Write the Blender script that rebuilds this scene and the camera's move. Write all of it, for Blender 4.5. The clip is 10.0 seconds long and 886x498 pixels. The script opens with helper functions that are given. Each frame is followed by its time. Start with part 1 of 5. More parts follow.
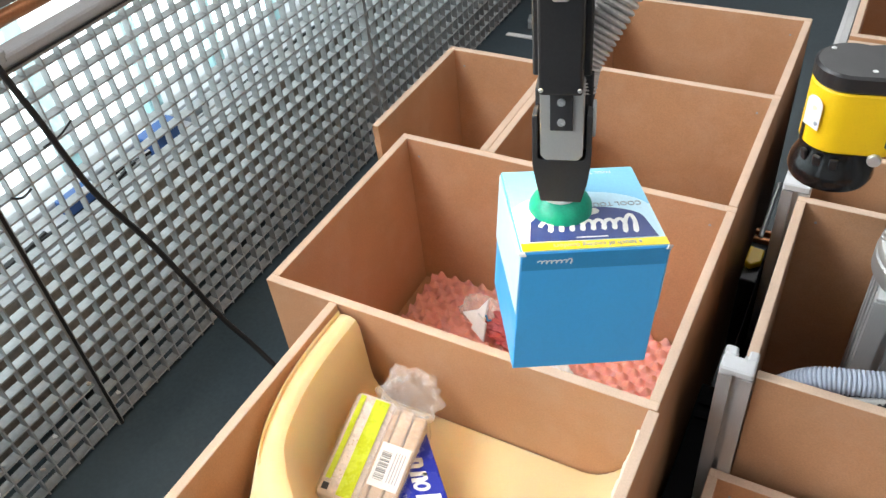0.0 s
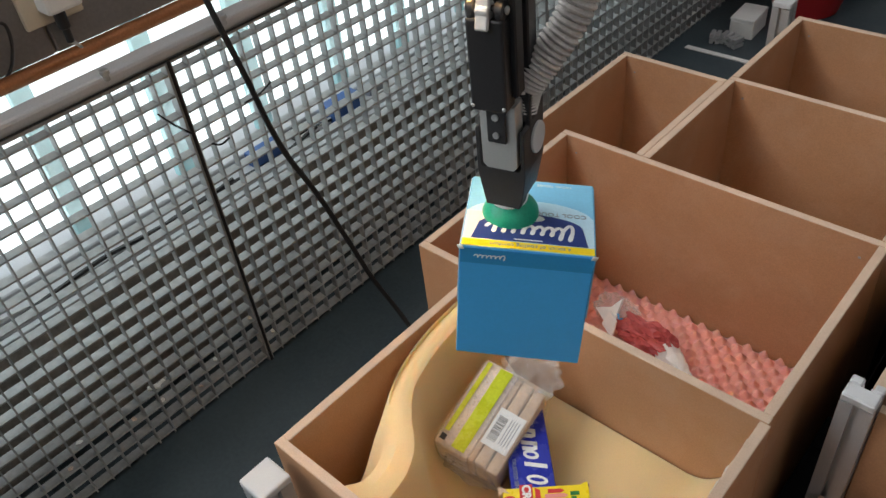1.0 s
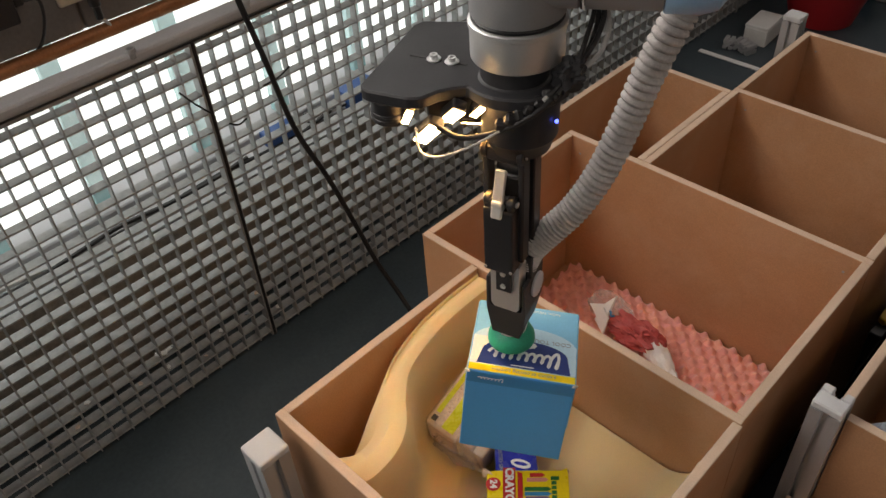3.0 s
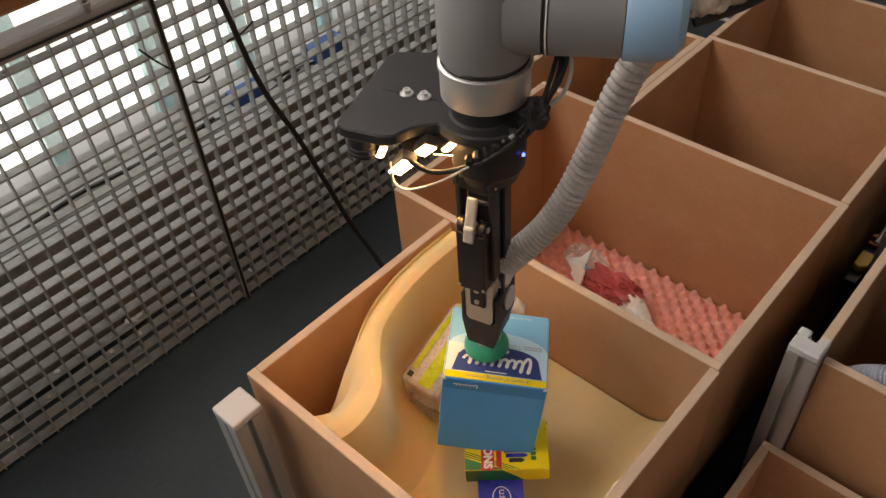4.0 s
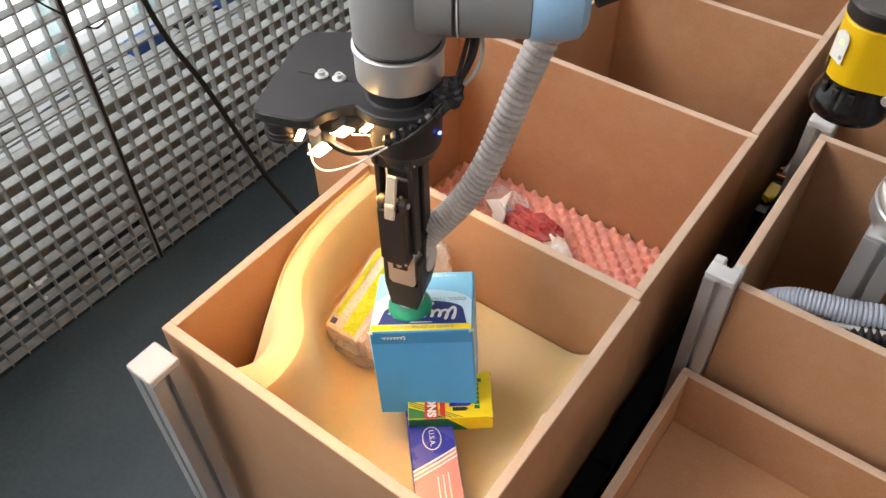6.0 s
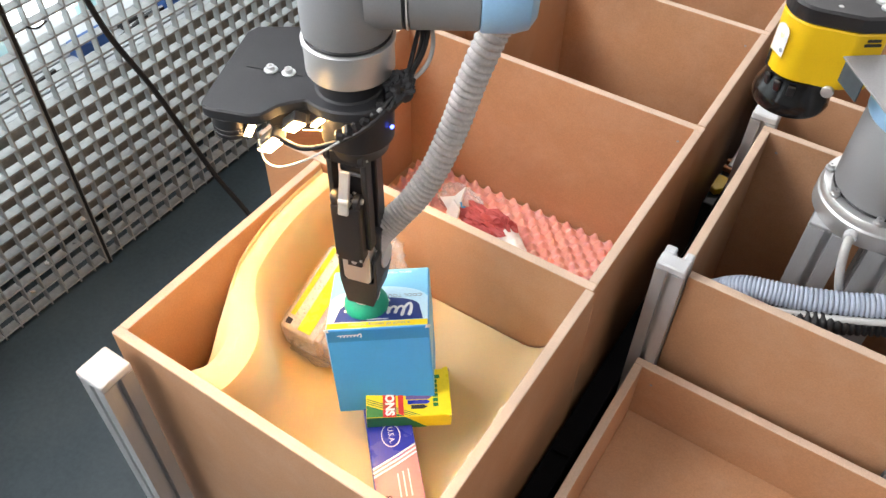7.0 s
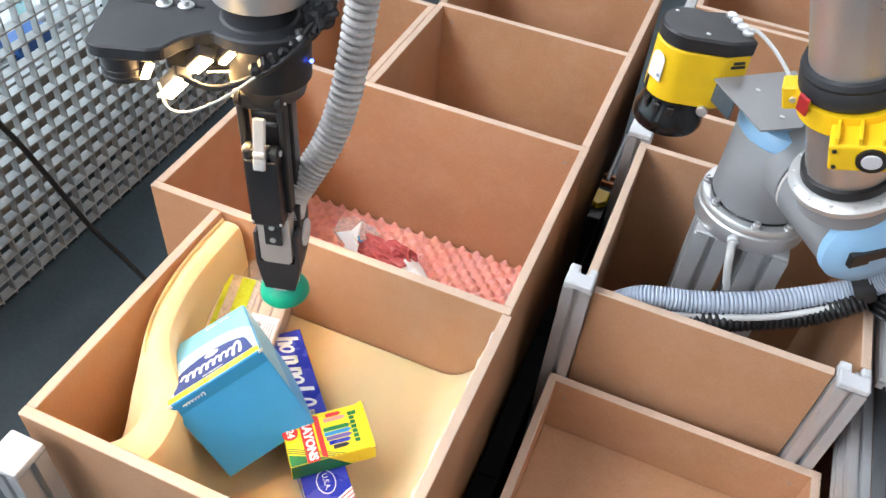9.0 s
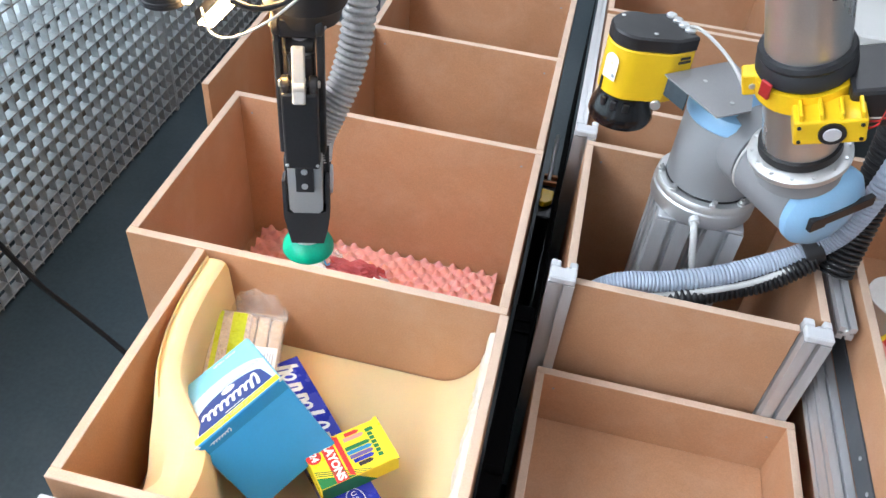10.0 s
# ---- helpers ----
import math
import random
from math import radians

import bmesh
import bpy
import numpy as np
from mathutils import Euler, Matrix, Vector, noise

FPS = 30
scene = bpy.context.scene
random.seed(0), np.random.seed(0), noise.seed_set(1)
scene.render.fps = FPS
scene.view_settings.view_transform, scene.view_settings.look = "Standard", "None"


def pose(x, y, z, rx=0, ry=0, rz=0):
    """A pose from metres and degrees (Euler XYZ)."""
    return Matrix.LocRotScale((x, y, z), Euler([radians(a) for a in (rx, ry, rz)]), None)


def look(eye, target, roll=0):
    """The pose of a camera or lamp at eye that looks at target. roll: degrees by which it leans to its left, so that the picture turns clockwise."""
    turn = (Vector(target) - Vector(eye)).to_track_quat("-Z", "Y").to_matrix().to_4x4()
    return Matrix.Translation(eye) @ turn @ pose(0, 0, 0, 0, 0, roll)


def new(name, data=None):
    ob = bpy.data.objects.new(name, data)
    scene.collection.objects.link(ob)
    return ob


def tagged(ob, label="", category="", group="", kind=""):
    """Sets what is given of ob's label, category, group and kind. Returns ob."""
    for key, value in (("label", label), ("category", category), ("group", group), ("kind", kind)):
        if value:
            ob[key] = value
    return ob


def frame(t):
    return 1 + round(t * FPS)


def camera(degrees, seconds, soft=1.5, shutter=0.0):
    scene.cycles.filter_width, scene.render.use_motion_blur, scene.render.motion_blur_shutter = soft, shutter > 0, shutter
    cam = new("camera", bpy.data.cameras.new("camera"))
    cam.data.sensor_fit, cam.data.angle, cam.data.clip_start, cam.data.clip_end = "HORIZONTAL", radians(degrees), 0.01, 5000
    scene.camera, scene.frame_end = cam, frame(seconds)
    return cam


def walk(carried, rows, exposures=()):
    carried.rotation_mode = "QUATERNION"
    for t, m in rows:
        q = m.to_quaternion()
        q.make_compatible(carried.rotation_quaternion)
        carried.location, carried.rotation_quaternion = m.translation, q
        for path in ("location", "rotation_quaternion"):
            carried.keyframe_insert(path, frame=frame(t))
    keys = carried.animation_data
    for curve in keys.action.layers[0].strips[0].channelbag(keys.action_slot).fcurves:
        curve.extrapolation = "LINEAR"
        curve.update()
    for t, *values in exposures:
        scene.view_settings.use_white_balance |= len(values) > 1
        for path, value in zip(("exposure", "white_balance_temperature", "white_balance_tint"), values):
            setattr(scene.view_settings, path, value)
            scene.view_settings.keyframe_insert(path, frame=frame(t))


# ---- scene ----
PATH = [
    (0, (0.506, -0.177, 1.154), (-0.3, 1.088, -0.169), -6.9),
    (0.5, (0.545, -0.209, 1.167), (-0.441, 0.917, -0.159), -7.5),
    (1, (0.551, -0.231, 1.185), (-0.553, 0.824, -0.108), -7.3),
    (1.5, (0.559, -0.242, 1.218), (-0.583, 0.799, -0.052), -6.0),
    (2, (0.581, -0.249, 1.233), (-0.552, 0.795, -0.042), -4.6),
    (3.5, (0.578, -0.246, 1.214), (-0.495, 0.759, -0.142), -4.5),
    (4, (0.579, -0.242, 1.198), (-0.441, 0.775, -0.189), -4.4),
    (4.5, (0.577, -0.244, 1.18), (-0.371, 0.792, -0.244), -3.6),
    (5, (0.578, -0.247, 1.174), (-0.332, 0.792, -0.273), -3.2),
    (5.5, (0.578, -0.243, 1.173), (-0.291, 0.811, -0.287), -2.2),
    (7, (0.582, -0.246, 1.167), (-0.15, 0.9, -0.3), 1.0),
    (7.5, (0.583, -0.248, 1.17), (-0.116, 0.927, -0.29), 2.1),
    (8, (0.583, -0.248, 1.172), (-0.085, 0.958, -0.276), 2.9),
    (8.5, (0.573, -0.256, 1.18), (-0.044, 0.993, -0.255), 3.7),
    (9, (0.527, -0.269, 1.187), (0.073, 1.065, -0.233), 5.7),
    (9.5, (0.468, -0.291, 1.201), (0.147, 1.096, -0.205), 5.5),
    (10, (0.421, -0.336, 1.199), (0.208, 1.104, -0.172), 6.2),
]
cam = camera(57.9, 10.0)
EXPOSURES = [(0.0, 0.85, 6500, 10), (0.5, 0.35, 6600, 12), (1.0, -0.1, 6700, 12), (2.0, -0.3, 7100, 16), (3.5, -0.5, 7900, 19), (4.5, -0.35, 8300, 22), (5.5, 0.15, 7600, 19),
             (7.0, 0.9, 6700, 14), (8.0, 0.95, 6500, 13), (10.0, 0.92, 5900, 11)]
walk(cam, [(t, look(eye, target, roll)) for t, eye, target, roll in PATH], EXPOSURES)

# ---- world and light ----
world = bpy.data.worlds.new("overcast_sky")
scene.world = world
world.use_nodes = True
wn = world.node_tree.nodes
sky = wn.new("ShaderNodeTexSky")
sky.sky_type = "NISHITA"
sky.sun_disc = False
sky.sun_elevation, sky.sun_rotation = radians(50), radians(-80)
wn["Background"].inputs[1].default_value = 0.15
world.node_tree.links.new(sky.outputs[0], wn["Background"].inputs[0])


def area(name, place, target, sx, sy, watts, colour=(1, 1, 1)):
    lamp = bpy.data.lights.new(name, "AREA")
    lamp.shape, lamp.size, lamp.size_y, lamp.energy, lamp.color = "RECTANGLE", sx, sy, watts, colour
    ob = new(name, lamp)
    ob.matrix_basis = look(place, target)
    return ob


# stands in for daylight of an unseen window, direction taken from the bins' shading
area("assumed_window_daylight", (-0.76, -0.9, 1.9), (1.5, -0.5, 0.5), 3.6, 1.1, 58, (0.96, 0.98, 1.0))
# added strip lamp tucked under the lintel, brightens the ledge and grating
area("low_window_fill", (-0.79, 0.8, 0.668), (-0.60, 0.8, 0.05), 5.0, 0.10, 3.0, (0.86, 0.95, 1.0))
# fill lamps for assumed ceiling lights, placed to brighten bin sides and far end
area("ceiling_fill_south", (2.2, -0.5, 2.9), (2.2, -0.5, 0), 0.6, 2.4, 7, (0.95, 0.97, 1.0))
area("ceiling_fill_north", (0.3, 3.1, 2.9), (0.3, 3.1, 0), 0.6, 2.4, 18, (0.95, 0.98, 1.0))

# ---- mesh helpers ----


def box_bm(sx, sy, sz, cx=0.0, cy=0.0, cz=0.0, bevel=0.0015, seg=1):
    bm = bmesh.new()
    bmesh.ops.create_cube(bm, size=1)
    bmesh.ops.scale(bm, vec=(sx, sy, sz), verts=bm.verts)
    if bevel:
        bmesh.ops.bevel(bm, geom=list(bm.edges), offset=bevel, segments=seg, affect="EDGES", profile=0.5)
    bmesh.ops.translate(bm, vec=(cx, cy, cz), verts=bm.verts)
    return bm


def span_bm(x0, x1, y0, y1, z0, z1, bevel=0.001, seg=1):
    return box_bm(x1 - x0, y1 - y0, z1 - z0, (x0 + x1) / 2, (y0 + y1) / 2, (z0 + z1) / 2, bevel, seg)


def merge(*bms):
    """Joins bmeshes into the first."""
    out = bms[0]
    for other in bms[1:]:
        me = bpy.data.meshes.new("tmp")
        other.to_mesh(me)
        out.from_mesh(me)
        other.free()
        bpy.data.meshes.remove(me)
    return out


def moved(bm, m):
    bmesh.ops.transform(bm, matrix=m, verts=bm.verts)
    return bm


def lathe_bm(profile, n=40):
    """A turned form about z from (radius, z) pairs."""
    bm = bmesh.new()
    rings = []
    for r, z in profile:
        rings.append([bm.verts.new((r * math.cos(2 * math.pi * i / n), r * math.sin(2 * math.pi * i / n), z)) for i in range(n)])
    for a, b in zip(rings, rings[1:]):
        for i in range(n):
            bm.faces.new((a[i], a[(i + 1) % n], b[(i + 1) % n], b[i]))
    for ring, flip in ((rings[0], True), (rings[-1], False)):
        bm.faces.new(list(reversed(ring)) if flip else ring)
    bmesh.ops.recalc_face_normals(bm, faces=bm.faces)
    return bm


def cyl_bm(r, z0, z1, n=32, b=0.001):
    b = min(b, r * 0.4, abs(z1 - z0) * 0.4)
    return lathe_bm([(r - b, z0), (r, z0 + b), (r, z1 - b), (r - b, z1)], n)


def extrude_bm(outline, z0, z1, bevel=0.0):
    """A prism over an (x, y) outline."""
    bm = bmesh.new()
    low = [bm.verts.new((x, y, z0)) for x, y in outline]
    face = bm.faces.new(low)
    top = bmesh.ops.extrude_face_region(bm, geom=[face])
    bmesh.ops.translate(bm, vec=(0, 0, z1 - z0), verts=[v for v in top["geom"] if isinstance(v, bmesh.types.BMVert)])
    bmesh.ops.recalc_face_normals(bm, faces=bm.faces)
    if bevel:
        bmesh.ops.bevel(bm, geom=list(bm.edges), offset=bevel, segments=1, affect="EDGES")
    return bm


def smooth_line(points, n):
    """n + 1 points along a Catmull-Rom line through the given ones."""
    p = [Vector(q) for q in points]
    p = [2 * p[0] - p[1]] + p + [2 * p[-1] - p[-2]]
    out = []
    for k in range(n + 1):
        u = k / n * (len(p) - 3)
        i = min(int(u), len(p) - 4)
        f = u - i
        a, b, c, d = p[i:i + 4]
        out.append(0.5 * ((2 * b) + (c - a) * f + (2 * a - 5 * b + 4 * c - d) * f * f + (3 * b - a - 3 * c + d) * f ** 3))
    return out


def tube_bm(points, radius, steps=40, n=10, ribs=0.0, pitch=0.006):
    """A tube along a smooth line; ribs gives it the rings of a corrugated hose."""
    if ribs:
        rough = smooth_line(points, 60)
        length = sum((b - a).length for a, b in zip(rough, rough[1:]))
        steps = int(length / pitch) * 4
    line = smooth_line(points, steps)
    bm = bmesh.new()
    side = None
    rings = []
    for k, q in enumerate(line):
        way = (line[min(k + 1, steps)] - line[max(k - 1, 0)]).normalized()
        if side is None:
            side = way.orthogonal().normalized()
        side = (side - way * side.dot(way)).normalized()
        up = way.cross(side)
        r = radius + (ribs * (1, 0.6, -1, 0.6)[k % 4] if ribs else 0)
        rings.append([bm.verts.new(q + r * (side * math.cos(2 * math.pi * i / n) + up * math.sin(2 * math.pi * i / n))) for i in range(n)])
    for a, b in zip(rings, rings[1:]):
        for i in range(n):
            bm.faces.new((a[i], a[(i + 1) % n], b[(i + 1) % n], b[i]))
    bm.faces.new(list(reversed(rings[0])))
    bm.faces.new(rings[-1])
    bmesh.ops.recalc_face_normals(bm, faces=bm.faces)
    return bm


def mesh_of(name, bm, material, smooth=False):
    me = bpy.data.meshes.new(name)
    bm.to_mesh(me)
    bm.free()
    for m in material if isinstance(material, (list, tuple)) else [material]:
        me.materials.append(m)
    if smooth:
        me.polygons.foreach_set("use_smooth", [True] * len(me.polygons))
        me.set_sharp_from_angle(angle=radians(35))
    return me


def part(name, bm, material, parent, label="", smooth=False):
    ob = new(name, mesh_of(name, bm, material, smooth))
    ob.parent = parent
    return tagged(ob, label)


def thing(name, label, category, m=None, group="", kind=""):
    ob = new(name)
    ob.empty_display_size = 0.02
    if m is not None:
        ob.matrix_basis = m
    return tagged(ob, label, category, group, kind)


def single(name, bm, material, label="", category="", group="", kind="", smooth=False, m=None):
    ob = new(name, mesh_of(name, bm, material, smooth))
    if m is not None:
        ob.matrix_basis = m
    return tagged(ob, label, category, group, kind)


# ---- materials ----


class Nodes:
    def __init__(self, name):
        self.mat = bpy.data.materials.new(name)
        self.mat.use_nodes = True
        self.tree = self.mat.node_tree
        self.bsdf = self.tree.nodes["Principled BSDF"]

    def add(self, kind, **values):
        n = self.tree.nodes.new(kind)
        for k, v in values.items():
            n.inputs[k.replace("_", " ")].default_value = v
        return n

    def link(self, a, b):
        self.tree.links.new(a, b)


def ramp(n, source, stops):
    r = n.tree.nodes.new("ShaderNodeValToRGB")
    while len(r.color_ramp.elements) < len(stops):
        r.color_ramp.elements.new(0.5)
    for e, (p, c) in zip(r.color_ramp.elements, stops):
        e.position, e.color = p, (*c, 1)
    n.link(source, r.inputs[0])
    return r.outputs[0]


def shade(c, k):
    return tuple(min(1, v * k) for v in c)


def surface(name, colour, rough=0.6, metal=0.0, grain=200.0, patch=8.0, vary=0.12, bump=0.1, stretch=(1, 1, 1), rvary=0.1, depth=0.0005, spec=0.5, coat=0.0, sub=0.0):
    """A surface with fine grain and larger stains, in the thing's own metres."""
    n = Nodes(name)
    co = n.tree.nodes.new("ShaderNodeTexCoord")
    mp = n.add("ShaderNodeMapping")
    mp.inputs["Scale"].default_value = stretch
    n.link(co.outputs["Object"], mp.inputs[0])
    fine = n.add("ShaderNodeTexNoise", Scale=grain, Detail=4.0, Roughness=0.6)
    wide = n.add("ShaderNodeTexNoise", Scale=patch, Detail=5.0, Roughness=0.6)
    for q in (fine, wide):
        n.link(mp.outputs[0], q.inputs["Vector"])
    mix = n.add("ShaderNodeMath")
    mix.operation = "ADD"
    half = n.add("ShaderNodeMath")
    half.operation = "MULTIPLY"
    n.link(fine.outputs[0], mix.inputs[0])
    n.link(wide.outputs[0], mix.inputs[1])
    n.link(mix.outputs[0], half.inputs[0])
    half.inputs[1].default_value = 0.5
    col = ramp(n, half.outputs[0], [(0.36, shade(colour, 1 - vary)), (0.5, colour), (0.64, shade(colour, 1 + vary))])
    n.link(col, n.bsdf.inputs["Base Color"])
    rr = n.add("ShaderNodeMapRange")
    rr.inputs[1].default_value, rr.inputs[2].default_value = 0.3, 0.7
    rr.inputs[3].default_value, rr.inputs[4].default_value = max(0.02, rough - rvary), min(1, rough + rvary)
    n.link(wide.outputs[0], rr.inputs[0])
    n.link(rr.outputs[0], n.bsdf.inputs["Roughness"])
    n.bsdf.inputs["Metallic"].default_value = metal
    n.bsdf.inputs["Specular IOR Level"].default_value = spec
    n.bsdf.inputs["Coat Weight"].default_value = coat
    if sub:
        n.bsdf.inputs["Subsurface Weight"].default_value = sub
        n.bsdf.inputs["Subsurface Radius"].default_value = (0.02, 0.012, 0.006)
        n.bsdf.inputs["Subsurface Scale"].default_value = 1.0
    if bump:
        b = n.add("ShaderNodeBump", Strength=bump, Distance=depth)
        n.link(fine.outputs[0], b.inputs["Height"])
        n.link(b.outputs[0], n.bsdf.inputs["Normal"])
    return n.mat


def glow(name, colour, strength):
    n = Nodes(name)
    n.bsdf.inputs["Base Color"].default_value = (*colour, 1)
    n.bsdf.inputs["Emission Color"].default_value = (*colour, 1)
    n.bsdf.inputs["Emission Strength"].default_value = strength
    return n.mat


def smudged(mat, tone, size, most):
    """Adds pale dusty wipes of a larger size to a surface."""
    tree = mat.node_tree
    bsdf = tree.nodes["Principled BSDF"]
    source = bsdf.inputs["Base Color"].links[0].from_socket
    co = tree.nodes.new("ShaderNodeTexCoord")
    no = tree.nodes.new("ShaderNodeTexNoise")
    no.inputs["Scale"].default_value, no.inputs["Detail"].default_value, no.inputs["Roughness"].default_value, no.inputs["Distortion"].default_value = size, 7.0, 0.72, 0.3
    mr = tree.nodes.new("ShaderNodeMapRange")
    mr.inputs[1].default_value, mr.inputs[2].default_value, mr.inputs[4].default_value = 0.46, 0.72, most
    mx = tree.nodes.new("ShaderNodeMix")
    mx.data_type = "RGBA"
    mx.inputs[7].default_value = (*tone, 1)
    tree.links.new(co.outputs["Object"], no.inputs["Vector"])
    tree.links.new(no.outputs[0], mr.inputs[0])
    tree.links.new(mr.outputs[0], mx.inputs[0])
    tree.links.new(source, mx.inputs[6])
    tree.links.new(mx.outputs[2], bsdf.inputs["Base Color"])
    return mat


MDF = smudged(surface("mdf_face", (0.48, 0.262, 0.140), 0.46, grain=420, patch=5, vary=0.15, bump=0.08, spec=0.4), (0.58, 0.40, 0.29), 11.0, 0.32)
MDF_EDGE = surface("mdf_edge", (0.60, 0.44, 0.325), 0.75, grain=500, patch=25, vary=0.1, bump=0.15)
ALU = surface("anodised_aluminium", (0.60, 0.61, 0.62), 0.42, 0.6, grain=900, patch=20, vary=0.05, bump=0.02, stretch=(1, 1, 0.05))
CAP = surface("grey_plastic_cap", (0.55, 0.56, 0.575), 0.5, grain=600, vary=0.04, bump=0.05)
DARK = surface("dark_plastic", (0.018, 0.018, 0.02), 0.45, grain=500, vary=0.2, bump=0.06)
MATT_BLACK = surface("matt_black_print", (0.02, 0.021, 0.024), 0.55, grain=600, vary=0.2, bump=0.2)
FLOOR = smudged(surface("grey_floor_paint", (0.046, 0.066, 0.078), 0.40, grain=120, patch=3, vary=0.2, bump=0.1, rvary=0.12), (0.085, 0.108, 0.12), 3.0, 0.4)
STEEL = surface("galvanised_steel", (0.405, 0.418, 0.42), 0.55, 0.3, grain=60, patch=4, vary=0.2, bump=0.1)
CONCRETE = surface("rough_concrete", (0.27, 0.245, 0.215), 0.9, grain=60, patch=4, vary=0.35, bump=0.6, depth=0.004)
BLOCK = surface("grey_painted_block", (0.19, 0.18, 0.175), 0.8, grain=150, patch=4, vary=0.12, bump=0.4, depth=0.002)
WALLP = surface("white_wall_paint", (0.52, 0.515, 0.50), 0.85, grain=150, patch=2, vary=0.05, bump=0.1)
FOAM = surface("yellow_foam", (0.76, 0.56, 0.295), 0.95, grain=700, patch=7, vary=0.06, bump=0.35, sub=0.6)
TORN = surface("torn_foam_skin", (0.70, 0.63, 0.50), 0.95, grain=500, patch=30, vary=0.12, bump=0.5, sub=0.3)
PINK = surface("pink_foam", (0.80, 0.375, 0.32), 0.95, grain=700, patch=10, vary=0.08, bump=0.3, sub=0.5)
UGREY = surface("robot_grey", (0.27, 0.28, 0.29), 0.5, 0.15, grain=800, patch=9, vary=0.05, bump=0.03)
CARD_BLUE = surface("blue_carton", (0.048, 0.36, 0.73), 0.4, grain=300, patch=20, vary=0.04, bump=0.02)
SILVER = surface("machined_aluminium", (0.66, 0.67, 0.67), 0.45, 0.8, grain=700, patch=12, vary=0.04, bump=0.03)
TUBE = surface("polished_tube", (0.70, 0.69, 0.67), 0.3, 0.9, grain=600, patch=6, vary=0.05, bump=0.03)
UBLUE = surface("pale_blue_plastic", (0.29, 0.52, 0.76), 0.38, grain=500, patch=8, vary=0.05, bump=0.03)
HOSE = surface("grey_hose", (0.60, 0.57, 0.55), 0.5, grain=300, patch=25, vary=0.2, bump=0.08)
HOSE_BLUE = surface("blue_grey_hose", (0.38, 0.43, 0.52), 0.5, grain=300, patch=25, vary=0.1, bump=0.08)
RUBBER = surface("green_suction_rubber", (0.0, 0.30, 0.18), 0.42, grain=500, patch=30, vary=0.15, bump=0.05)
GLOSS_BLACK = surface("glossy_black_plastic", (0.006, 0.006, 0.007), 0.16, grain=500, vary=0.2, bump=0.0, rvary=0.04)
DULL_BLACK = surface("dull_black", (0.006, 0.006, 0.007), 0.95, grain=300, vary=0.2, bump=0.1, spec=0.1)
CABLE = surface("black_cable", (0.012, 0.012, 0.013), 0.4, grain=600, vary=0.2, bump=0.03)
CABLE_GREY = surface("grey_cable", (0.5, 0.5, 0.49), 0.5, grain=600, vary=0.08, bump=0.03)
YELLOW = surface("yellow_printed_plastic", (0.86, 0.55, 0.008), 0.42, grain=700, patch=14, vary=0.05, bump=0.06)
RED = surface("red_plastic", (0.42, 0.018, 0.022), 0.4, grain=400, patch=5, vary=0.12, bump=0.03)
COPPER = surface("brown_copper_pipe", (0.38, 0.155, 0.065), 0.38, 0.55, grain=300, patch=14, vary=0.25, bump=0.06)
PLATE = surface("grey_metal_plate", (0.30, 0.30, 0.305), 0.45, 0.3, grain=500, patch=9, vary=0.08, bump=0.04)
DARK_BAR = surface("dark_grey_bar", (0.075, 0.085, 0.095), 0.4, 0.3, grain=500, patch=12, vary=0.15, bump=0.05)
GREYPIPE = surface("painted_pipe_cover", (0.46, 0.47, 0.485), 0.55, grain=400, patch=7, vary=0.1, bump=0.05)
IVORY = surface("ivory_plastic", (0.66, 0.58, 0.45), 0.45, grain=500, patch=14, vary=0.06, bump=0.03)
WHITE = surface("white_print", (0.82, 0.82, 0.80), 0.45, grain=500, patch=30, vary=0.05, bump=0.02)
LIGHT_BLUE = surface("light_blue_print", (0.22, 0.56, 0.78), 0.36, grain=400, patch=25, vary=0.06, bump=0.02)
PALE_BLUE = surface("pale_blue_print", (0.52, 0.74, 0.86), 0.36, grain=400, patch=25, vary=0.06, bump=0.02)
DEEP_BLUE = surface("deep_blue_print", (0.022, 0.24, 0.50), 0.36, grain=400, patch=25, vary=0.05, bump=0.02)
NAVY = surface("navy_print", (0.020, 0.045, 0.20), 0.36, grain=400, patch=25, vary=0.1, bump=0.02)
FOIL_BLUE = surface("royal_blue_carton", (0.022, 0.035, 0.36), 0.3, grain=400, patch=25, vary=0.12, bump=0.02)
SALMON = surface("salmon_print", (0.74, 0.27, 0.24), 0.35, grain=400, patch=25, vary=0.06, bump=0.02)
CRAY_YELLOW = surface("yellow_carton", (0.88, 0.66, 0.015), 0.33, grain=400, patch=25, vary=0.05, bump=0.03)
CRAY_GREEN = surface("green_print", (0.012, 0.17, 0.045), 0.33, grain=400, patch=25, vary=0.08, bump=0.02)
PRINT_RED = surface("red_print", (0.60, 0.03, 0.03), 0.35, grain=400, patch=25, vary=0.08, bump=0.02)
PRINT_GREY = surface("grey_print", (0.30, 0.33, 0.36), 0.4, grain=400, patch=25, vary=0.08, bump=0.02)
PRINT_BLACK = surface("black_print", (0.02, 0.02, 0.022), 0.45, grain=400, patch=25, vary=0.1, bump=0.02)
PURPLE = surface("purple_print", (0.16, 0.10, 0.30), 0.4, grain=400, patch=25, vary=0.1, bump=0.02)
LIME = surface("lime_print", (0.52, 0.60, 0.02), 0.3, grain=300, patch=40, vary=0.15, bump=0.03)
BREAD = surface("bread_crust", (0.60, 0.42, 0.28), 0.85, grain=260, patch=40, vary=0.2, bump=0.5, depth=0.001)
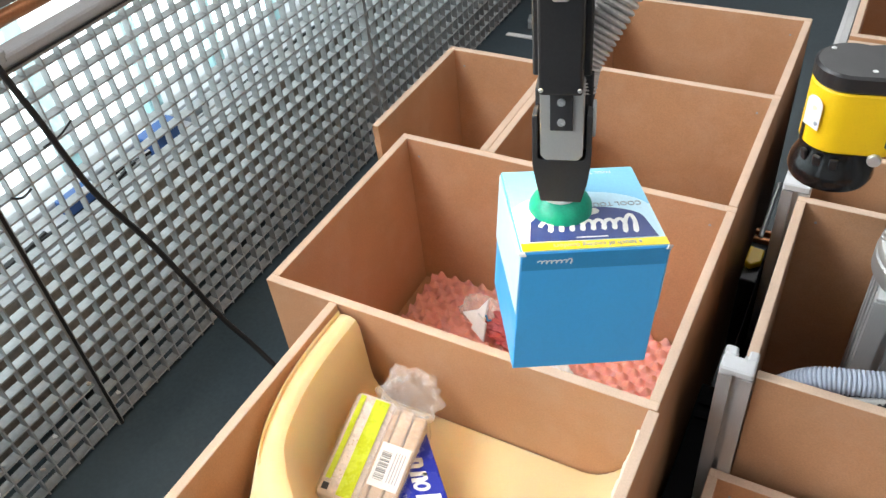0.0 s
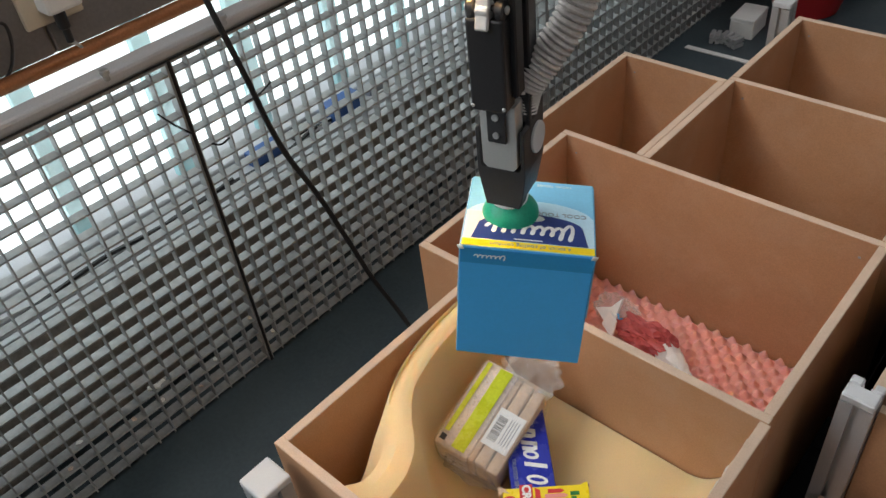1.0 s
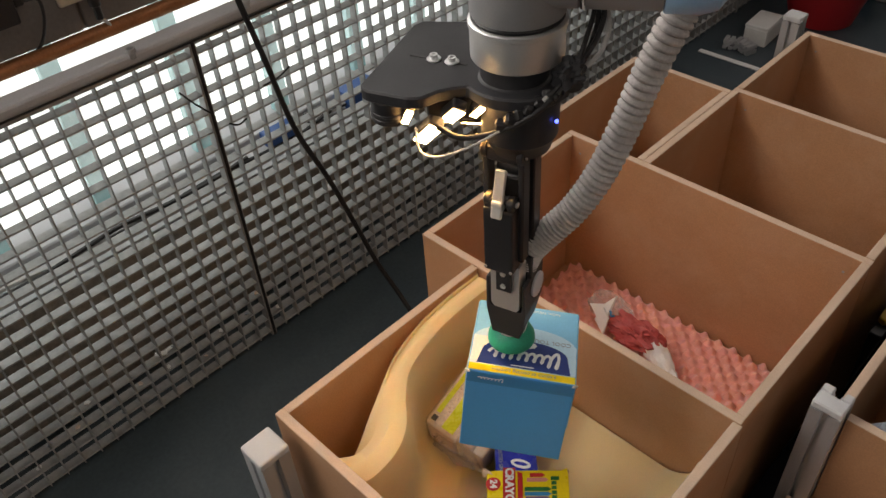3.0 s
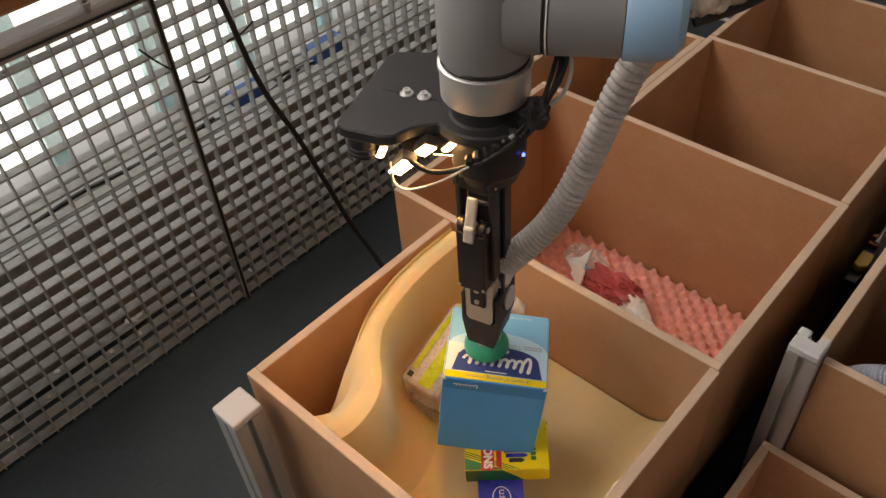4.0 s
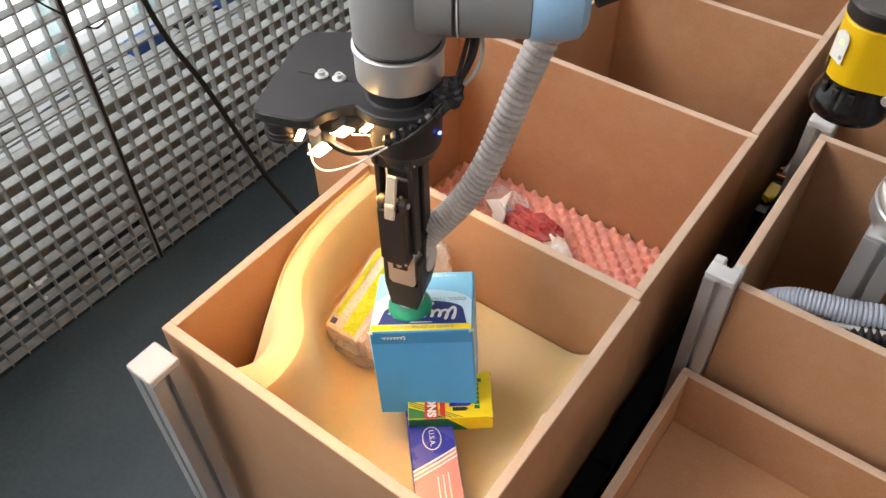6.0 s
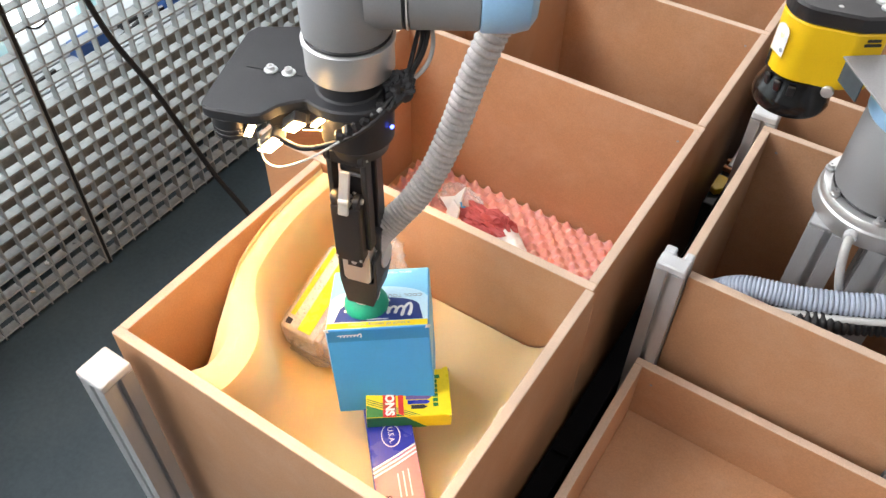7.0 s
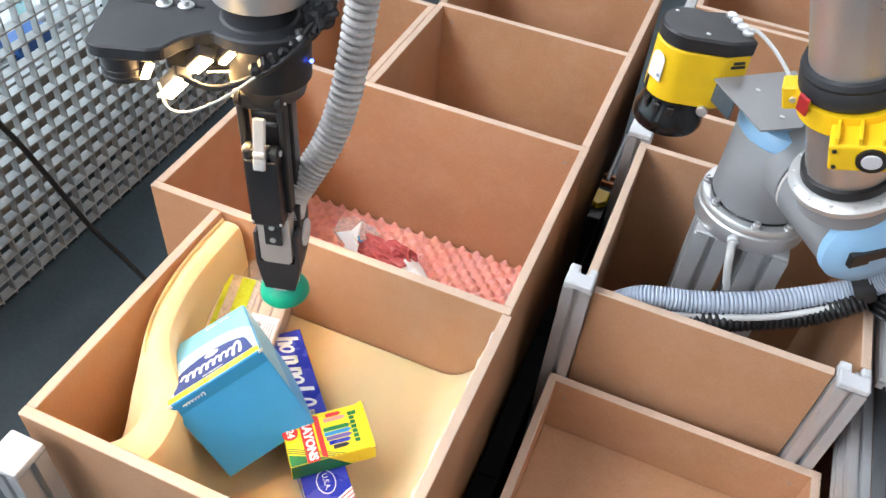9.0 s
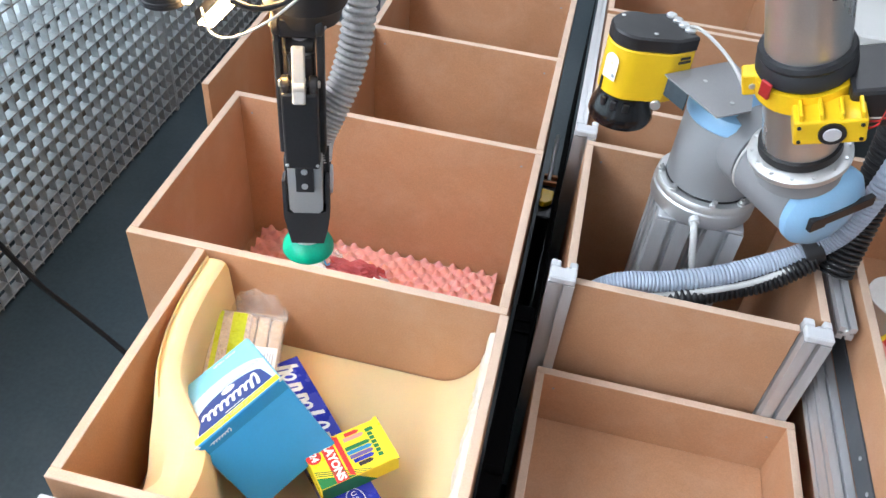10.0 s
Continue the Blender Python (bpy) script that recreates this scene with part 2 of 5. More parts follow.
BREAD_TOP = surface("pale_printed_film", (0.72, 0.60, 0.50), 0.35, grain=240, patch=60, vary=0.2, bump=0.06)
BANK_CABINET = surface("cream_cabinet", (0.62, 0.62, 0.60), 0.5, grain=300, patch=4, vary=0.05, bump=0.03)
CAB_BLUE = surface("blue_frame_paint", (0.02, 0.09, 0.30), 0.45, grain=300, patch=8, vary=0.1, bump=0.03)
CEIL = surface("ceiling_paint", (0.6, 0.59, 0.58), 0.9, grain=90, patch=3, vary=0.05, bump=0.1)
LAMP_WARM = glow("warm_led", (1.0, 0.53, 0.16), 560.0)
LAMP_STRIP = glow("warm_led_strip", (1.0, 0.62, 0.26), 70.0)
LED_BLUE = glow("blue_led", (0.05, 0.09, 1.0), 9.0)
LED_GREEN = glow("green_led", (0.25, 1.0, 0.1), 3.0)
OUTDOORS = glow("bright_outdoors", (0.88, 0.98, 1.0), 1.15)
PANEL_GLOW = glow("ceiling_diffuser", (1.0, 0.97, 0.93), 1.0)


def film_material(name, colour, alpha, rough=0.12):
    """Thin clear packing film with creases."""
    n = Nodes(name)
    n.bsdf.inputs["Base Color"].default_value = (*colour, 1)
    n.bsdf.inputs["Roughness"].default_value = rough
    n.bsdf.inputs["Alpha"].default_value = alpha
    co = n.tree.nodes.new("ShaderNodeTexCoord")
    no = n.add("ShaderNodeTexNoise", Scale=70.0, Detail=3.0)
    b = n.add("ShaderNodeBump", Strength=0.7, Distance=0.003)
    n.link(co.outputs["Object"], no.inputs["Vector"])
    n.link(no.outputs[0], b.inputs["Height"])
    n.link(b.outputs[0], n.bsdf.inputs["Normal"])
    return n.mat


FILM = film_material("clear_film", (0.85, 0.83, 0.80), 0.20)
RED_FILM = film_material("red_film", (0.62, 0.13, 0.13), 0.78, 0.25)
TINTED = film_material("tinted_window_profile", (0.45, 0.80, 0.82), 0.55, 0.3)


def glass_material():
    n = Nodes("window_glass")
    n.bsdf.inputs["Base Color"].default_value = (0.95, 0.98, 0.98, 1)
    n.bsdf.inputs["Roughness"].default_value = 0.02
    n.bsdf.inputs["Transmission Weight"].default_value = 1.0
    n.bsdf.inputs["IOR"].default_value = 1.45
    return n.mat


GLASS = glass_material()

# ---- the large structure ----
G0 = -0.06
H = 0.462
W = 0.012
XR = 0.4095
single("floor", span_bm(-0.9, 4.5, -3.5, 6.0, G0 - 0.1, G0, 0), FLOOR, "dark grey painted concrete floor with scuffs", "floor", kind="structure")
single("ceiling", span_bm(-0.9, 4.5, -3.5, 6.0, 3.0, 3.1, 0), CEIL, "plain white painted room ceiling", "ceiling", kind="structure")
single("wall_north", span_bm(-0.9, 4.5, 6.0, 6.15, G0, 3.0, 0), WALLP, "plain white painted room wall", "wall", kind="structure")
single("wall_south", span_bm(-0.9, 4.5, -3.65, -3.5, G0, 3.0, 0), WALLP, "plain white painted room wall", "wall", kind="structure")
single("wall_east", span_bm(4.5, 4.65, -3.65, 6.15, G0, 3.0, 0), WALLP, "plain white painted room wall", "wall", kind="structure")
# assumed fittings, out of view, matching the two ceiling fill lamps
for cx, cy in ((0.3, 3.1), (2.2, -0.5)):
    lamp = thing("assumed_ceiling_light", "assumed flat white ceiling light with glowing diffuser, out of view", "ceiling light", pose(cx, cy, 2.93), group="ceiling lights")
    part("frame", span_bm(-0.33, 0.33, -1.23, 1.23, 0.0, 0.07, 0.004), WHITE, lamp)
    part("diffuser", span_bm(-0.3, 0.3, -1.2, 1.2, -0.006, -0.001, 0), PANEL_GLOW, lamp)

# window wall: concrete ledge, glazing, block wall above it
wall_w = thing("wall_west", "grey block wall above a low band of windows", "wall", kind="structure")
single("ledge", span_bm(-0.90, -0.70, -3.5, 6.0, G0, 0.24, 0.004), CONCRETE, "rough grey concrete ledge behind the grating", "ledge", kind="structure")
part("lintel", span_bm(-0.86, -0.6725, -3.5, 6.0, 0.681, 1.261, 0), CONCRETE, wall_w)
blk = mesh_of("block", span_bm(-0.006, 0.006, 0.003, 0.297, 0.003, 0.137, 0.002), BLOCK)
for row in range(4):
    for k in range(14):
        ob = new("block", blk)
        ob.parent = wall_w
        ob.matrix_basis = pose(-0.666, -1.02 + 0.3 * k + (0.15 if row % 2 else 0), 0.681 + 0.14 * row)
for q in ((-3.5, 6.0, 2.5, 3.0), (-3.5, -2.8, 1.262, 2.4995), (1.0, 6.0, 1.262, 2.4995)):
    part("upper_blocks", span_bm(-0.672, -0.662, *q, 0), BLOCK, wall_w)
    part("lintel", span_bm(-0.86, -0.6725, *q, 0), CONCRETE, wall_w)
# assumed window, out of view, gives the daylight lamp an opening
high = thing("assumed_window_2", "assumed high band of windows above the block wall, out of view", "window", kind="structure")
for k in range(4):
    part("window_frame", span_bm(-0.84, -0.80, -2.8 + 0.95 * k, -2.75 + 0.95 * k, 1.263, 2.499, 0.003), GREYPIPE, high)
    part("pane", span_bm(-0.822, -0.818, -2.7495 + 0.95 * k, -1.8505 + 0.95 * k, 1.264, 2.498, 0), GLASS, high).visible_shadow = False
part("south_blocks", span_bm(-0.672, -0.662, -3.5, -1.03, 0.681, 1.241, 0), BLOCK, wall_w)
part("north_blocks", span_bm(-0.672, -0.662, 3.34, 6.0, 0.681, 1.241, 0), BLOCK, wall_w)

win = thing("window_1", "low band of bright windows with pale frames", "window", kind="structure")
post_me = mesh_of("mullion", span_bm(-0.012, 0.012, -0.019, 0.019, 0.0, 0.409, 0.002), TINTED)
for k in range(14):
    y = -2.0 + 0.45 * k
    ob = new("mullion", post_me)
    ob.parent = win
    ob.matrix_basis = pose(-0.85, y + 0.142, 0.2655)
    ob = new("mullion", post_me)
    ob.parent = win
    ob.matrix_basis = pose(-0.85, y + 0.355, 0.2655)
part("window_sill", span_bm(-0.90, -0.80, -3.5, 6.0, 0.2402, 0.265, 0.003), GREYPIPE, win)
part("window_head", span_bm(-0.90, -0.861, -3.5, 6.0, 0.675, 0.70, 0.003), GREYPIPE, win)
single("backdrop", merge(span_bm(-2.02, -2.0, -8, 12, -0.62, 3.5, 0), span_bm(-1.999, -0.95, -8, 12, -0.62, -0.6, 0)), OUTDOORS, "bright hazy daylight outside the windows", "backdrop", kind="structure")

# ventilation slats along the ledge under the windows
vent = thing("ledge_vent", "pale metal vent slats along the window ledge", "vent")
# near-black sheet puts shade into the gaps between the slats
part("gap_shade", span_bm(-0.808, -0.7012, -0.70, 3.5, 0.2402, 0.2408, 0), DULL_BLACK, vent, "near-black sheet painting the shade between the slats")
slat_me = mesh_of("slat", span_bm(-0.0075, 0.0075, -1.3, 2.9, 0, 0.006, 0.001), GREYPIPE)
for k in range(6):
    ob = new("slat", slat_me)
    ob.parent = vent
    ob.matrix_basis = pose(-0.71 - 0.0165 * k - 0.004 * (k % 2), 0.6, 0.2410)

# clutter on the ledge seen through the grating
rnd = random.Random(4)
for k in range(6):
    y = -0.2 + 0.34 * k
    pts = [(-0.74 - 0.02 * rnd.random(), y - 0.2 + 0.1 * j, 0.246 + 0.012 * rnd.random()) for j in range(6)]
    single("ledge_cable", tube_bm(pts, 0.005, 30, 6), CABLE if k % 3 else CABLE_GREY, "thin cable lying along the concrete ledge", "cable", "cables on the ledge", smooth=True)
for y, s, m in ((0.50, 0.05, CAB_BLUE), (0.62, 0.035, PRINT_BLACK), (0.72, 0.06, CAB_BLUE), (0.85, 0.04, PRINT_GREY)):
    single("ledge_box", span_bm(-0.79, -0.79 + s * 0.8, y, y + s * 1.6, 0.2405, 0.2405 + s * 0.7, 0.002), m, "small dark box lying on the concrete ledge", "box", "boxes on the ledge")

# ---- steel grating along the windows ----
GX = -0.585
PY, PZ = 0.0348, 0.0368


def grating(y0, y1):
    g = thing("steel_grating", "galvanised steel pressed grating panel standing on the floor", "grating", pose(GX, y0, G0), group="grating panels")
    n = int(round((y1 - y0) / PY))
    vert = mesh_of("upright_bar", span_bm(-0.0075, 0.009, -0.0013, 0.0013, 0.004, 0.69, 0), STEEL)
    flat = mesh_of("cross_bar", span_bm(-0.0125, 0.0085, 0.002, y1 - y0 - 0.002, -0.0018, 0.0018, 0.0004), STEEL)
    for k in range(1, n):
        ob = new("upright_bar", vert)
        ob.parent = g
        ob.matrix_basis = pose(0, k * (y1 - y0) / n, 0)
    for k in range(19):
        ob = new("cross_bar", flat)
        ob.parent = g
        ob.matrix_basis = pose(0, 0, 0.012 + k * PZ)
    part("frame_post", span_bm(-0.0105, 0.0105, 0.0008, 0.0062, 0, 0.70, 0.0006), STEEL, g)
    part("frame_post", span_bm(-0.0105, 0.0105, y1 - y0 - 0.0062, y1 - y0 - 0.0008, 0, 0.70, 0.0006), STEEL, g)
    part("top_rail", span_bm(-0.0105, 0.0105, 0.0063, y1 - y0 - 0.0063, 0.6925, 0.70, 0.0006), STEEL, g)
    return g


YS = 0.303
for y0, y1 in ((YS - 2.0, YS - 1.0), (YS - 1.0, YS), (YS, YS + 1.0), (YS + 1.0, YS + 2.0), (YS + 2.0, YS + 3.0)):
    grating(y0, y1)
single("panel_gasket", span_bm(GX + 0.011, GX + 0.0135, YS - 0.003, YS + 0.003, G0, 0.638, 0.0005), CABLE, "thin black strip over the joint of two panels", "strip")

cover = thing("pipe_cover", "grey painted steel channel over the grating", "channel")
part("face", span_bm(-0.612, -0.572, -2.5, 4.0, 0.6415, 0.662, 0.006, 2), GREYPIPE, cover)
for y in (-0.35, 0.20, 0.415, 0.95):
    part("hook", moved(merge(cyl_bm(0.005, 0, 0.018, 12), cyl_bm(0.0075, 0.010, 0.018, 12)), pose(-0.568, y, 0.655)), STEEL, cover, "small round steel stud", True)
pipe = tube_bm([(-0.635, -2.5, 0.682), (-0.635, 0, 0.682), (-0.635, 2, 0.682), (-0.635, 4.0, 0.682)], 0.0115, 30, 16)
single("copper_pipe", pipe, COPPER, "brown copper heating pipe running along the wall", "pipe", smooth=True)

# sockets and their leads on the block wall
so = thing("wall_socket", "ivory double wall socket with white plug adapter", "socket", pose(-0.6595, 0.195, 0.762))
part("base_plate", span_bm(0, 0.012, -0.045, 0.045, -0.03, 0.05, 0.003, 2), IVORY, so)
part("adapter", span_bm(0.0125, 0.05, -0.022, 0.034, -0.008, 0.05, 0.006, 2), WHITE, so, "white plug adapter")
part("plug", moved(merge(cyl_bm(0.009, 0, 0.028, 12), cyl_bm(0.006, -0.022, 0, 12)), pose(0.03, 0.0, -0.036)), CABLE, so, "black moulded plug", True)
part("lead", tube_bm([(0.03, 0.0, -0.056), (0.03, 0.01, -0.075), (0.025, -0.03, -0.085), (0.02, -0.12, -0.072), (0.02, -0.25, -0.075)], 0.0028, 30, 8), CABLE_GREY, so, "grey lead", True)
so2 = thing("wall_socket", "ivory wall socket plate on grey blocks", "socket", pose(-0.6595, 0.385, 0.79))
part("base_plate", span_bm(0, 0.012, -0.05, 0.05, -0.02, 0.06, 0.003, 2), IVORY, so2)
ad = thing("power_adapter", "black power adapter hung on the block wall", "power adapter", pose(-0.6595, 0.03, 0.765))
part("body", span_bm(0, 0.035, -0.06, 0.055, -0.025, 0.03, 0.005, 2), DARK, ad)
part("plug", span_bm(0.01, 0.025, 0.056, 0.07, -0.005, 0.008, 0.002), CABLE, ad)
part("lead", tube_bm([(0.02, 0.07, 0.0), (0.025, 0.09, -0.004), (0.025, 0.085, -0.04), (0.022, 0.06, -0.075), (0.02, 0.0, -0.084), (0.02, -0.1, -0.083)], 0.0026, 30, 8), CABLE, ad, smooth=True)

# black cable that hangs before the grating and runs to the bins
single("hanging_cable", tube_bm([(-0.52, 0.31, 1.10), (-0.495, 0.335, 0.86), (-0.475, 0.345, 0.74), (-0.46, 0.362, 0.62), (-0.45, 0.385, 0.48), (-0.44, 0.428, 0.352), (-0.425, 0.462, 0.222), (-0.40, 0.478, 0.135), (-0.36, 0.492, 0.062), (-0.31, 0.495, 0.0), (-0.26, 0.49, -0.045), (-0.2, 0.48, -0.054), (-0.11, 0.46, -0.054)], 0.0050, 90, 10), CABLE, "black cable hanging down across the grating", "cable", smooth=True)
rs = random.Random(21)
bit_me = [mesh_of("scrap", moved(extrude_bm([(-0.006, -0.003), (0.002, -0.005), (0.007, -0.001), (0.003, 0.004), (-0.004, 0.003)], 0, 0.0016), pose(0, 0, 0, 8 * k, 10 * k, 0)), m) for k, m in enumerate((WHITE, PRINT_GREY, BREAD_TOP))]
for k in range(13):
    row = (1, 2, 2, 3)[k % 4]
    ob = new("scrap", bit_me[k % 3])
    ob.matrix_basis = pose(GX - 0.003 + rs.uniform(-0.003, 0.003), -0.22 + 0.047 * k + rs.uniform(-0.012, 0.012), G0 + 0.0140 + row * PZ, 0, 0, rs.uniform(0, 180))
    tagged(ob, "small pale paper scrap caught in the grating", "paper", "scraps in the grating")
for pts in (((0.257, 0.566), (0.278, 0.535), (0.300, 0.508)), ((0.414, 0.508), (0.445, 0.512), (0.472, 0.525)), ((0.330, 0.470), (0.345, 0.462), (0.362, 0.468))):
    single("cable_tie", tube_bm([(GX + 0.0108 + 0.004 * n, y, z) for n, (y, z) in enumerate(pts)], 0.0018, 16, 6), CABLE, "black cable tie with its tail sticking out", "cable tie", "cable ties on the grating", smooth=True)
single("edge_wire", tube_bm([(GX + 0.0125, -1.2 + 0.4 * k, 0.6395 + 0.002 * (k % 2)) for k in range(10)], 0.0018, 60, 6), CABLE, "thin black wire along the grating's top", "wire", smooth=True)
single("scrap", moved(merge(span_bm(-0.012, 0.012, -0.006, 0.006, 0, 0.004, 0.001), moved(span_bm(-0.01, 0.01, -0.004, 0.004, 0, 0.003, 0.001), pose(0.012, 0.006, 0.0, 0, 0, 40))), pose(GX - 0.004, 0.066, G0 + 0.012 + 3 * PZ + 0.0019, 0, 0, 60)), WHITE, "torn white paper scrap caught in the grating", "paper")

# ---- fibreboard bins ----


def bin_box(label, x0, x1, y0, y1, z0, front=True, back=True, left=True, right=True, top=H, foot=G0):
    ob = thing("storage_bin", label, "storage bin", pose(x0, y0, foot), group="fibreboard storage bins")
    w, d, h, f = x1 - x0, y1 - y0, top - foot, z0 - foot
    part("floor_panel", span_bm(W, w - W, W if front else 0.001, d - (W if back else 0.001), f - W, f), MDF, ob)
    ya, yb = (W if front else 0.0005), d - (W if back else 0.0005)
    for ok, nm, q in ((front, "front_panel", (0, w, 0, W, 0, h)), (back, "back_panel", (0, w, d - W, d, 0, h)),
                      (left, "side_panel", (0, W, ya, yb, 0, h)), (right, "side_panel", (w - W, w, ya, yb, 0, h))):
        if ok:
            bm = span_bm(*q)
            for fc in bm.faces:
                if fc.normal.z > 0.3:
                    fc.material_index = 1
            p = part(nm, bm, [MDF, MDF_EDGE], ob)
            if nm in ("front_panel", "back_panel"):
                for sx in (0.03, w - 0.03):
                    part("screw", moved(cyl_bm(0.0020, -0.0007, 0.0007, 10, 0.0003), pose(sx, (d - W if nm == "back_panel" else W), h - 0.03, 90)), PRINT_GREY, p, "", True)
    return ob


bin_box("open fibreboard bin lined with yellow foam", -0.002, XR + 0.003, 0, 0.3455, 0.276, back=False)
bin_box("wide deep fibreboard bin with pink foam inside", -0.102, XR, 0.346, 0.705, 0.165)
bin_box("small empty open fibreboard bin", -0.163, 0.0415, 0.7055, 0.985, 0.245, front=False)
bin_box("deep empty open fibreboard bin", 0.042, XR - 0.001, 0.7055, 1.0, 0.185, front=False)
bin_box("deep empty open fibreboard bin", 0.042, XR - 0.001, 1.0005, 1.275, 0.185, front=False)
rb1 = bin_box("deep fibreboard bin round the robot pedestal", 0.474, 0.825, 0.469, 0.778, 0.02, front=False, top=0.448)
fp = span_bm(0.0155, 0.313, -0.0195, -0.0075, 0.0, 0.50)
for fc in fp.faces:
    if fc.normal.z > 0.3:
        fc.material_index = 1
part("front_panel", fp, [MDF, MDF_EDGE], rb1)
bin_box("shallow empty fibreboard bin", 0.466, 0.837, -0.1, 0.430, 0.172, top=0.279)
bin_box("deep open fibreboard bin", 0.474, 0.83, 0.885, 1.235, 0.15, top=0.452)
bin_box("deep open fibreboard bin", 0.474, 0.83, 1.25, 1.60, 0.15, top=0.452)
bin_box("wide fibreboard bin holding small packages", 0.868, 1.36, -0.1, 0.86, 0.27, top=0.46)

# extruded posts with grey caps


def profile_bm(s, z0, z1):
    """A slotted square extrusion."""
    h, a, d = s / 2, s * 0.1, s * 0.28
    out = []
    for k in range(4):
        c, sn = round(math.cos(k * math.pi / 2)), round(math.sin(k * math.pi / 2))
        for x, y in ((h, -h), (h, -a), (h - d, -a), (h - d, a), (h, a)):
            out.append((x * c - y * sn, x * sn + y * c))
    return extrude_bm(out, z0, z1)


def post(x, y, top, yaw=0, s=0.036, notch=True):
    p = thing("aluminium_post", "slotted aluminium post with a grey plastic cap", "post", pose(x, y, G0, 0, 0, yaw), group="aluminium posts")
    h = top - G0
    part("profile", profile_bm(s, 0, h - 0.012), ALU, p)
    if notch:
        cap = merge(span_bm(-s / 2, s / 2, -s / 2, s * 0.12, h - 0.0115, h, 0.002), span_bm(-s / 2, -s * 0.12, s * 0.12, s / 2, h - 0.0115, h, 0.002), span_bm(s * 0.2, s / 2, s * 0.12, s / 2, h - 0.0115, h, 0.002))
    else:
        cap = span_bm(-s / 2 - 0.001, s / 2 + 0.001, -s / 2 - 0.001, s / 2 + 0.001, h - 0.0115, h, 0.003, 2)
    part("cap", cap, CAP, p, "grey plastic end cap")
    return p


post(0.0225, -0.0345, 0.4575, notch=False, s=0.039)
post(0.470, 0.4485, 0.462)
post(0.8065, 0.4485, 0.452, 0)
post(0.470, 0.797, 0.462)
post(-0.010, 1.335, 0.460, notch=False)
br = thing("corner_bracket", "small cast aluminium bracket on the bin front", "bracket", pose(0.06, -0.013, 0.09))
part("leg", span_bm(-0.02, 0.02, 0, 0.012, -0.03, 0.0, 0.002), ALU, br)
part("flange", span_bm(-0.02, 0.02, -0.028, -0.0005, -0.008, 0.0, 0.002), ALU, br)


def rail(x, z, y0, y1, s=0.022):
    r = thing("guide_rail", "slotted aluminium guide rail between the bins", "rail", group="guide rails")
    part("profile", moved(profile_bm(s, 0, y1 - y0), Matrix.Translation((x, y0, z)) @ pose(0, 0, 0, -90)), ALU, r)
    part("end_screw", moved(cyl_bm(0.004, 0, 0.003, 12), Matrix.Translation((x, y0 + 0.001, z + 0.003)) @ pose(0, 0, 0, 90)), SILVER, r, "", True)
    return r


rail(0.848, 0.437, 0.466, 1.6)
rail(0.8525, 0.3445, -0.3, 1.6, 0.026)
rail(0.8525, 0.318, -0.3, 1.6, 0.026)
side_bar = thing("flat_bar", "dark grey flat bar screwed along the bin side", "bar", pose(0.8659, 0, 0.379))
part("strip", span_bm(-0.0008, 0.0016, -0.095, 0.855, -0.018, 0.018, 0.0003), DARK_BAR, side_bar)
for y in (0.08, 0.26, 0.31, 0.55, 0.78):
    part("screw", moved(cyl_bm(0.003, 0, 0.0016, 12, 0.0004), pose(-0.0008, y, 0.006, 0, -90)), SILVER, side_bar, "", True)
# near-black boxes added to fill the gaps between the bin rows
single("gap_block", span_bm(0.4175, 0.449, -0.3, 0.62, G0, 0.20, 0.002), DULL_BLACK, "dull black block filling the gap between bins", "duct")
single("gap_block", span_bm(0.8395, 0.8675, -0.3, 1.5, G0, 0.115, 0.002), DULL_BLACK, "dull black block filling the gap between bins", "duct")
single("gap_board", span_bm(0.4495, 0.4515, 0.47, 1.6, G0, 0.31, 0.0006), DULL_BLACK, "thin black board standing in the gap", "board")
for y, z in ((0.56, 0.2002), (0.585, 0.2002), (0.29, 0.2002)):
    single("gap_clip", moved(span_bm(-0.013, 0.013, -0.006, 0.006, 0, 0.004, 0.001), pose(0.4335, y, z, 0, 0, 4)), DULL_BLACK, "dark clip across the gap block", "clip", group="duct clips")
rail(0.4615, 0.425, 0.82, 1.6, 0.018)
gc = thing("gap_clamp", "black and yellow clamp stuck in the gap", "clamp", pose(0.424, 0.885, 0.2))
part("body", span_bm(-0.0065, 0.020, -0.05, 0.09, -0.26, 0.02, 0.002), DARK, gc)
part("block", extrude_bm([(-0.006, -0.020), (0.004, -0.026), (0.018, -0.012), (0.018, 0.018), (-0.006, 0.020)], 0.0205, 0.034, 0.002), YELLOW, gc)
for y in (0.045, 0.066):
    part("cross_bar", span_bm(-0.0065, 0.020, y, y + 0.007, 0.0205, 0.030, 0.001), COPPER, gc, "brown cross bar")
part("rod", moved(cyl_bm(0.004, 0, 0.16, 12), pose(0.004, 0.05, 0.03, -90)), SILVER, gc, "thin bright steel rod", True)

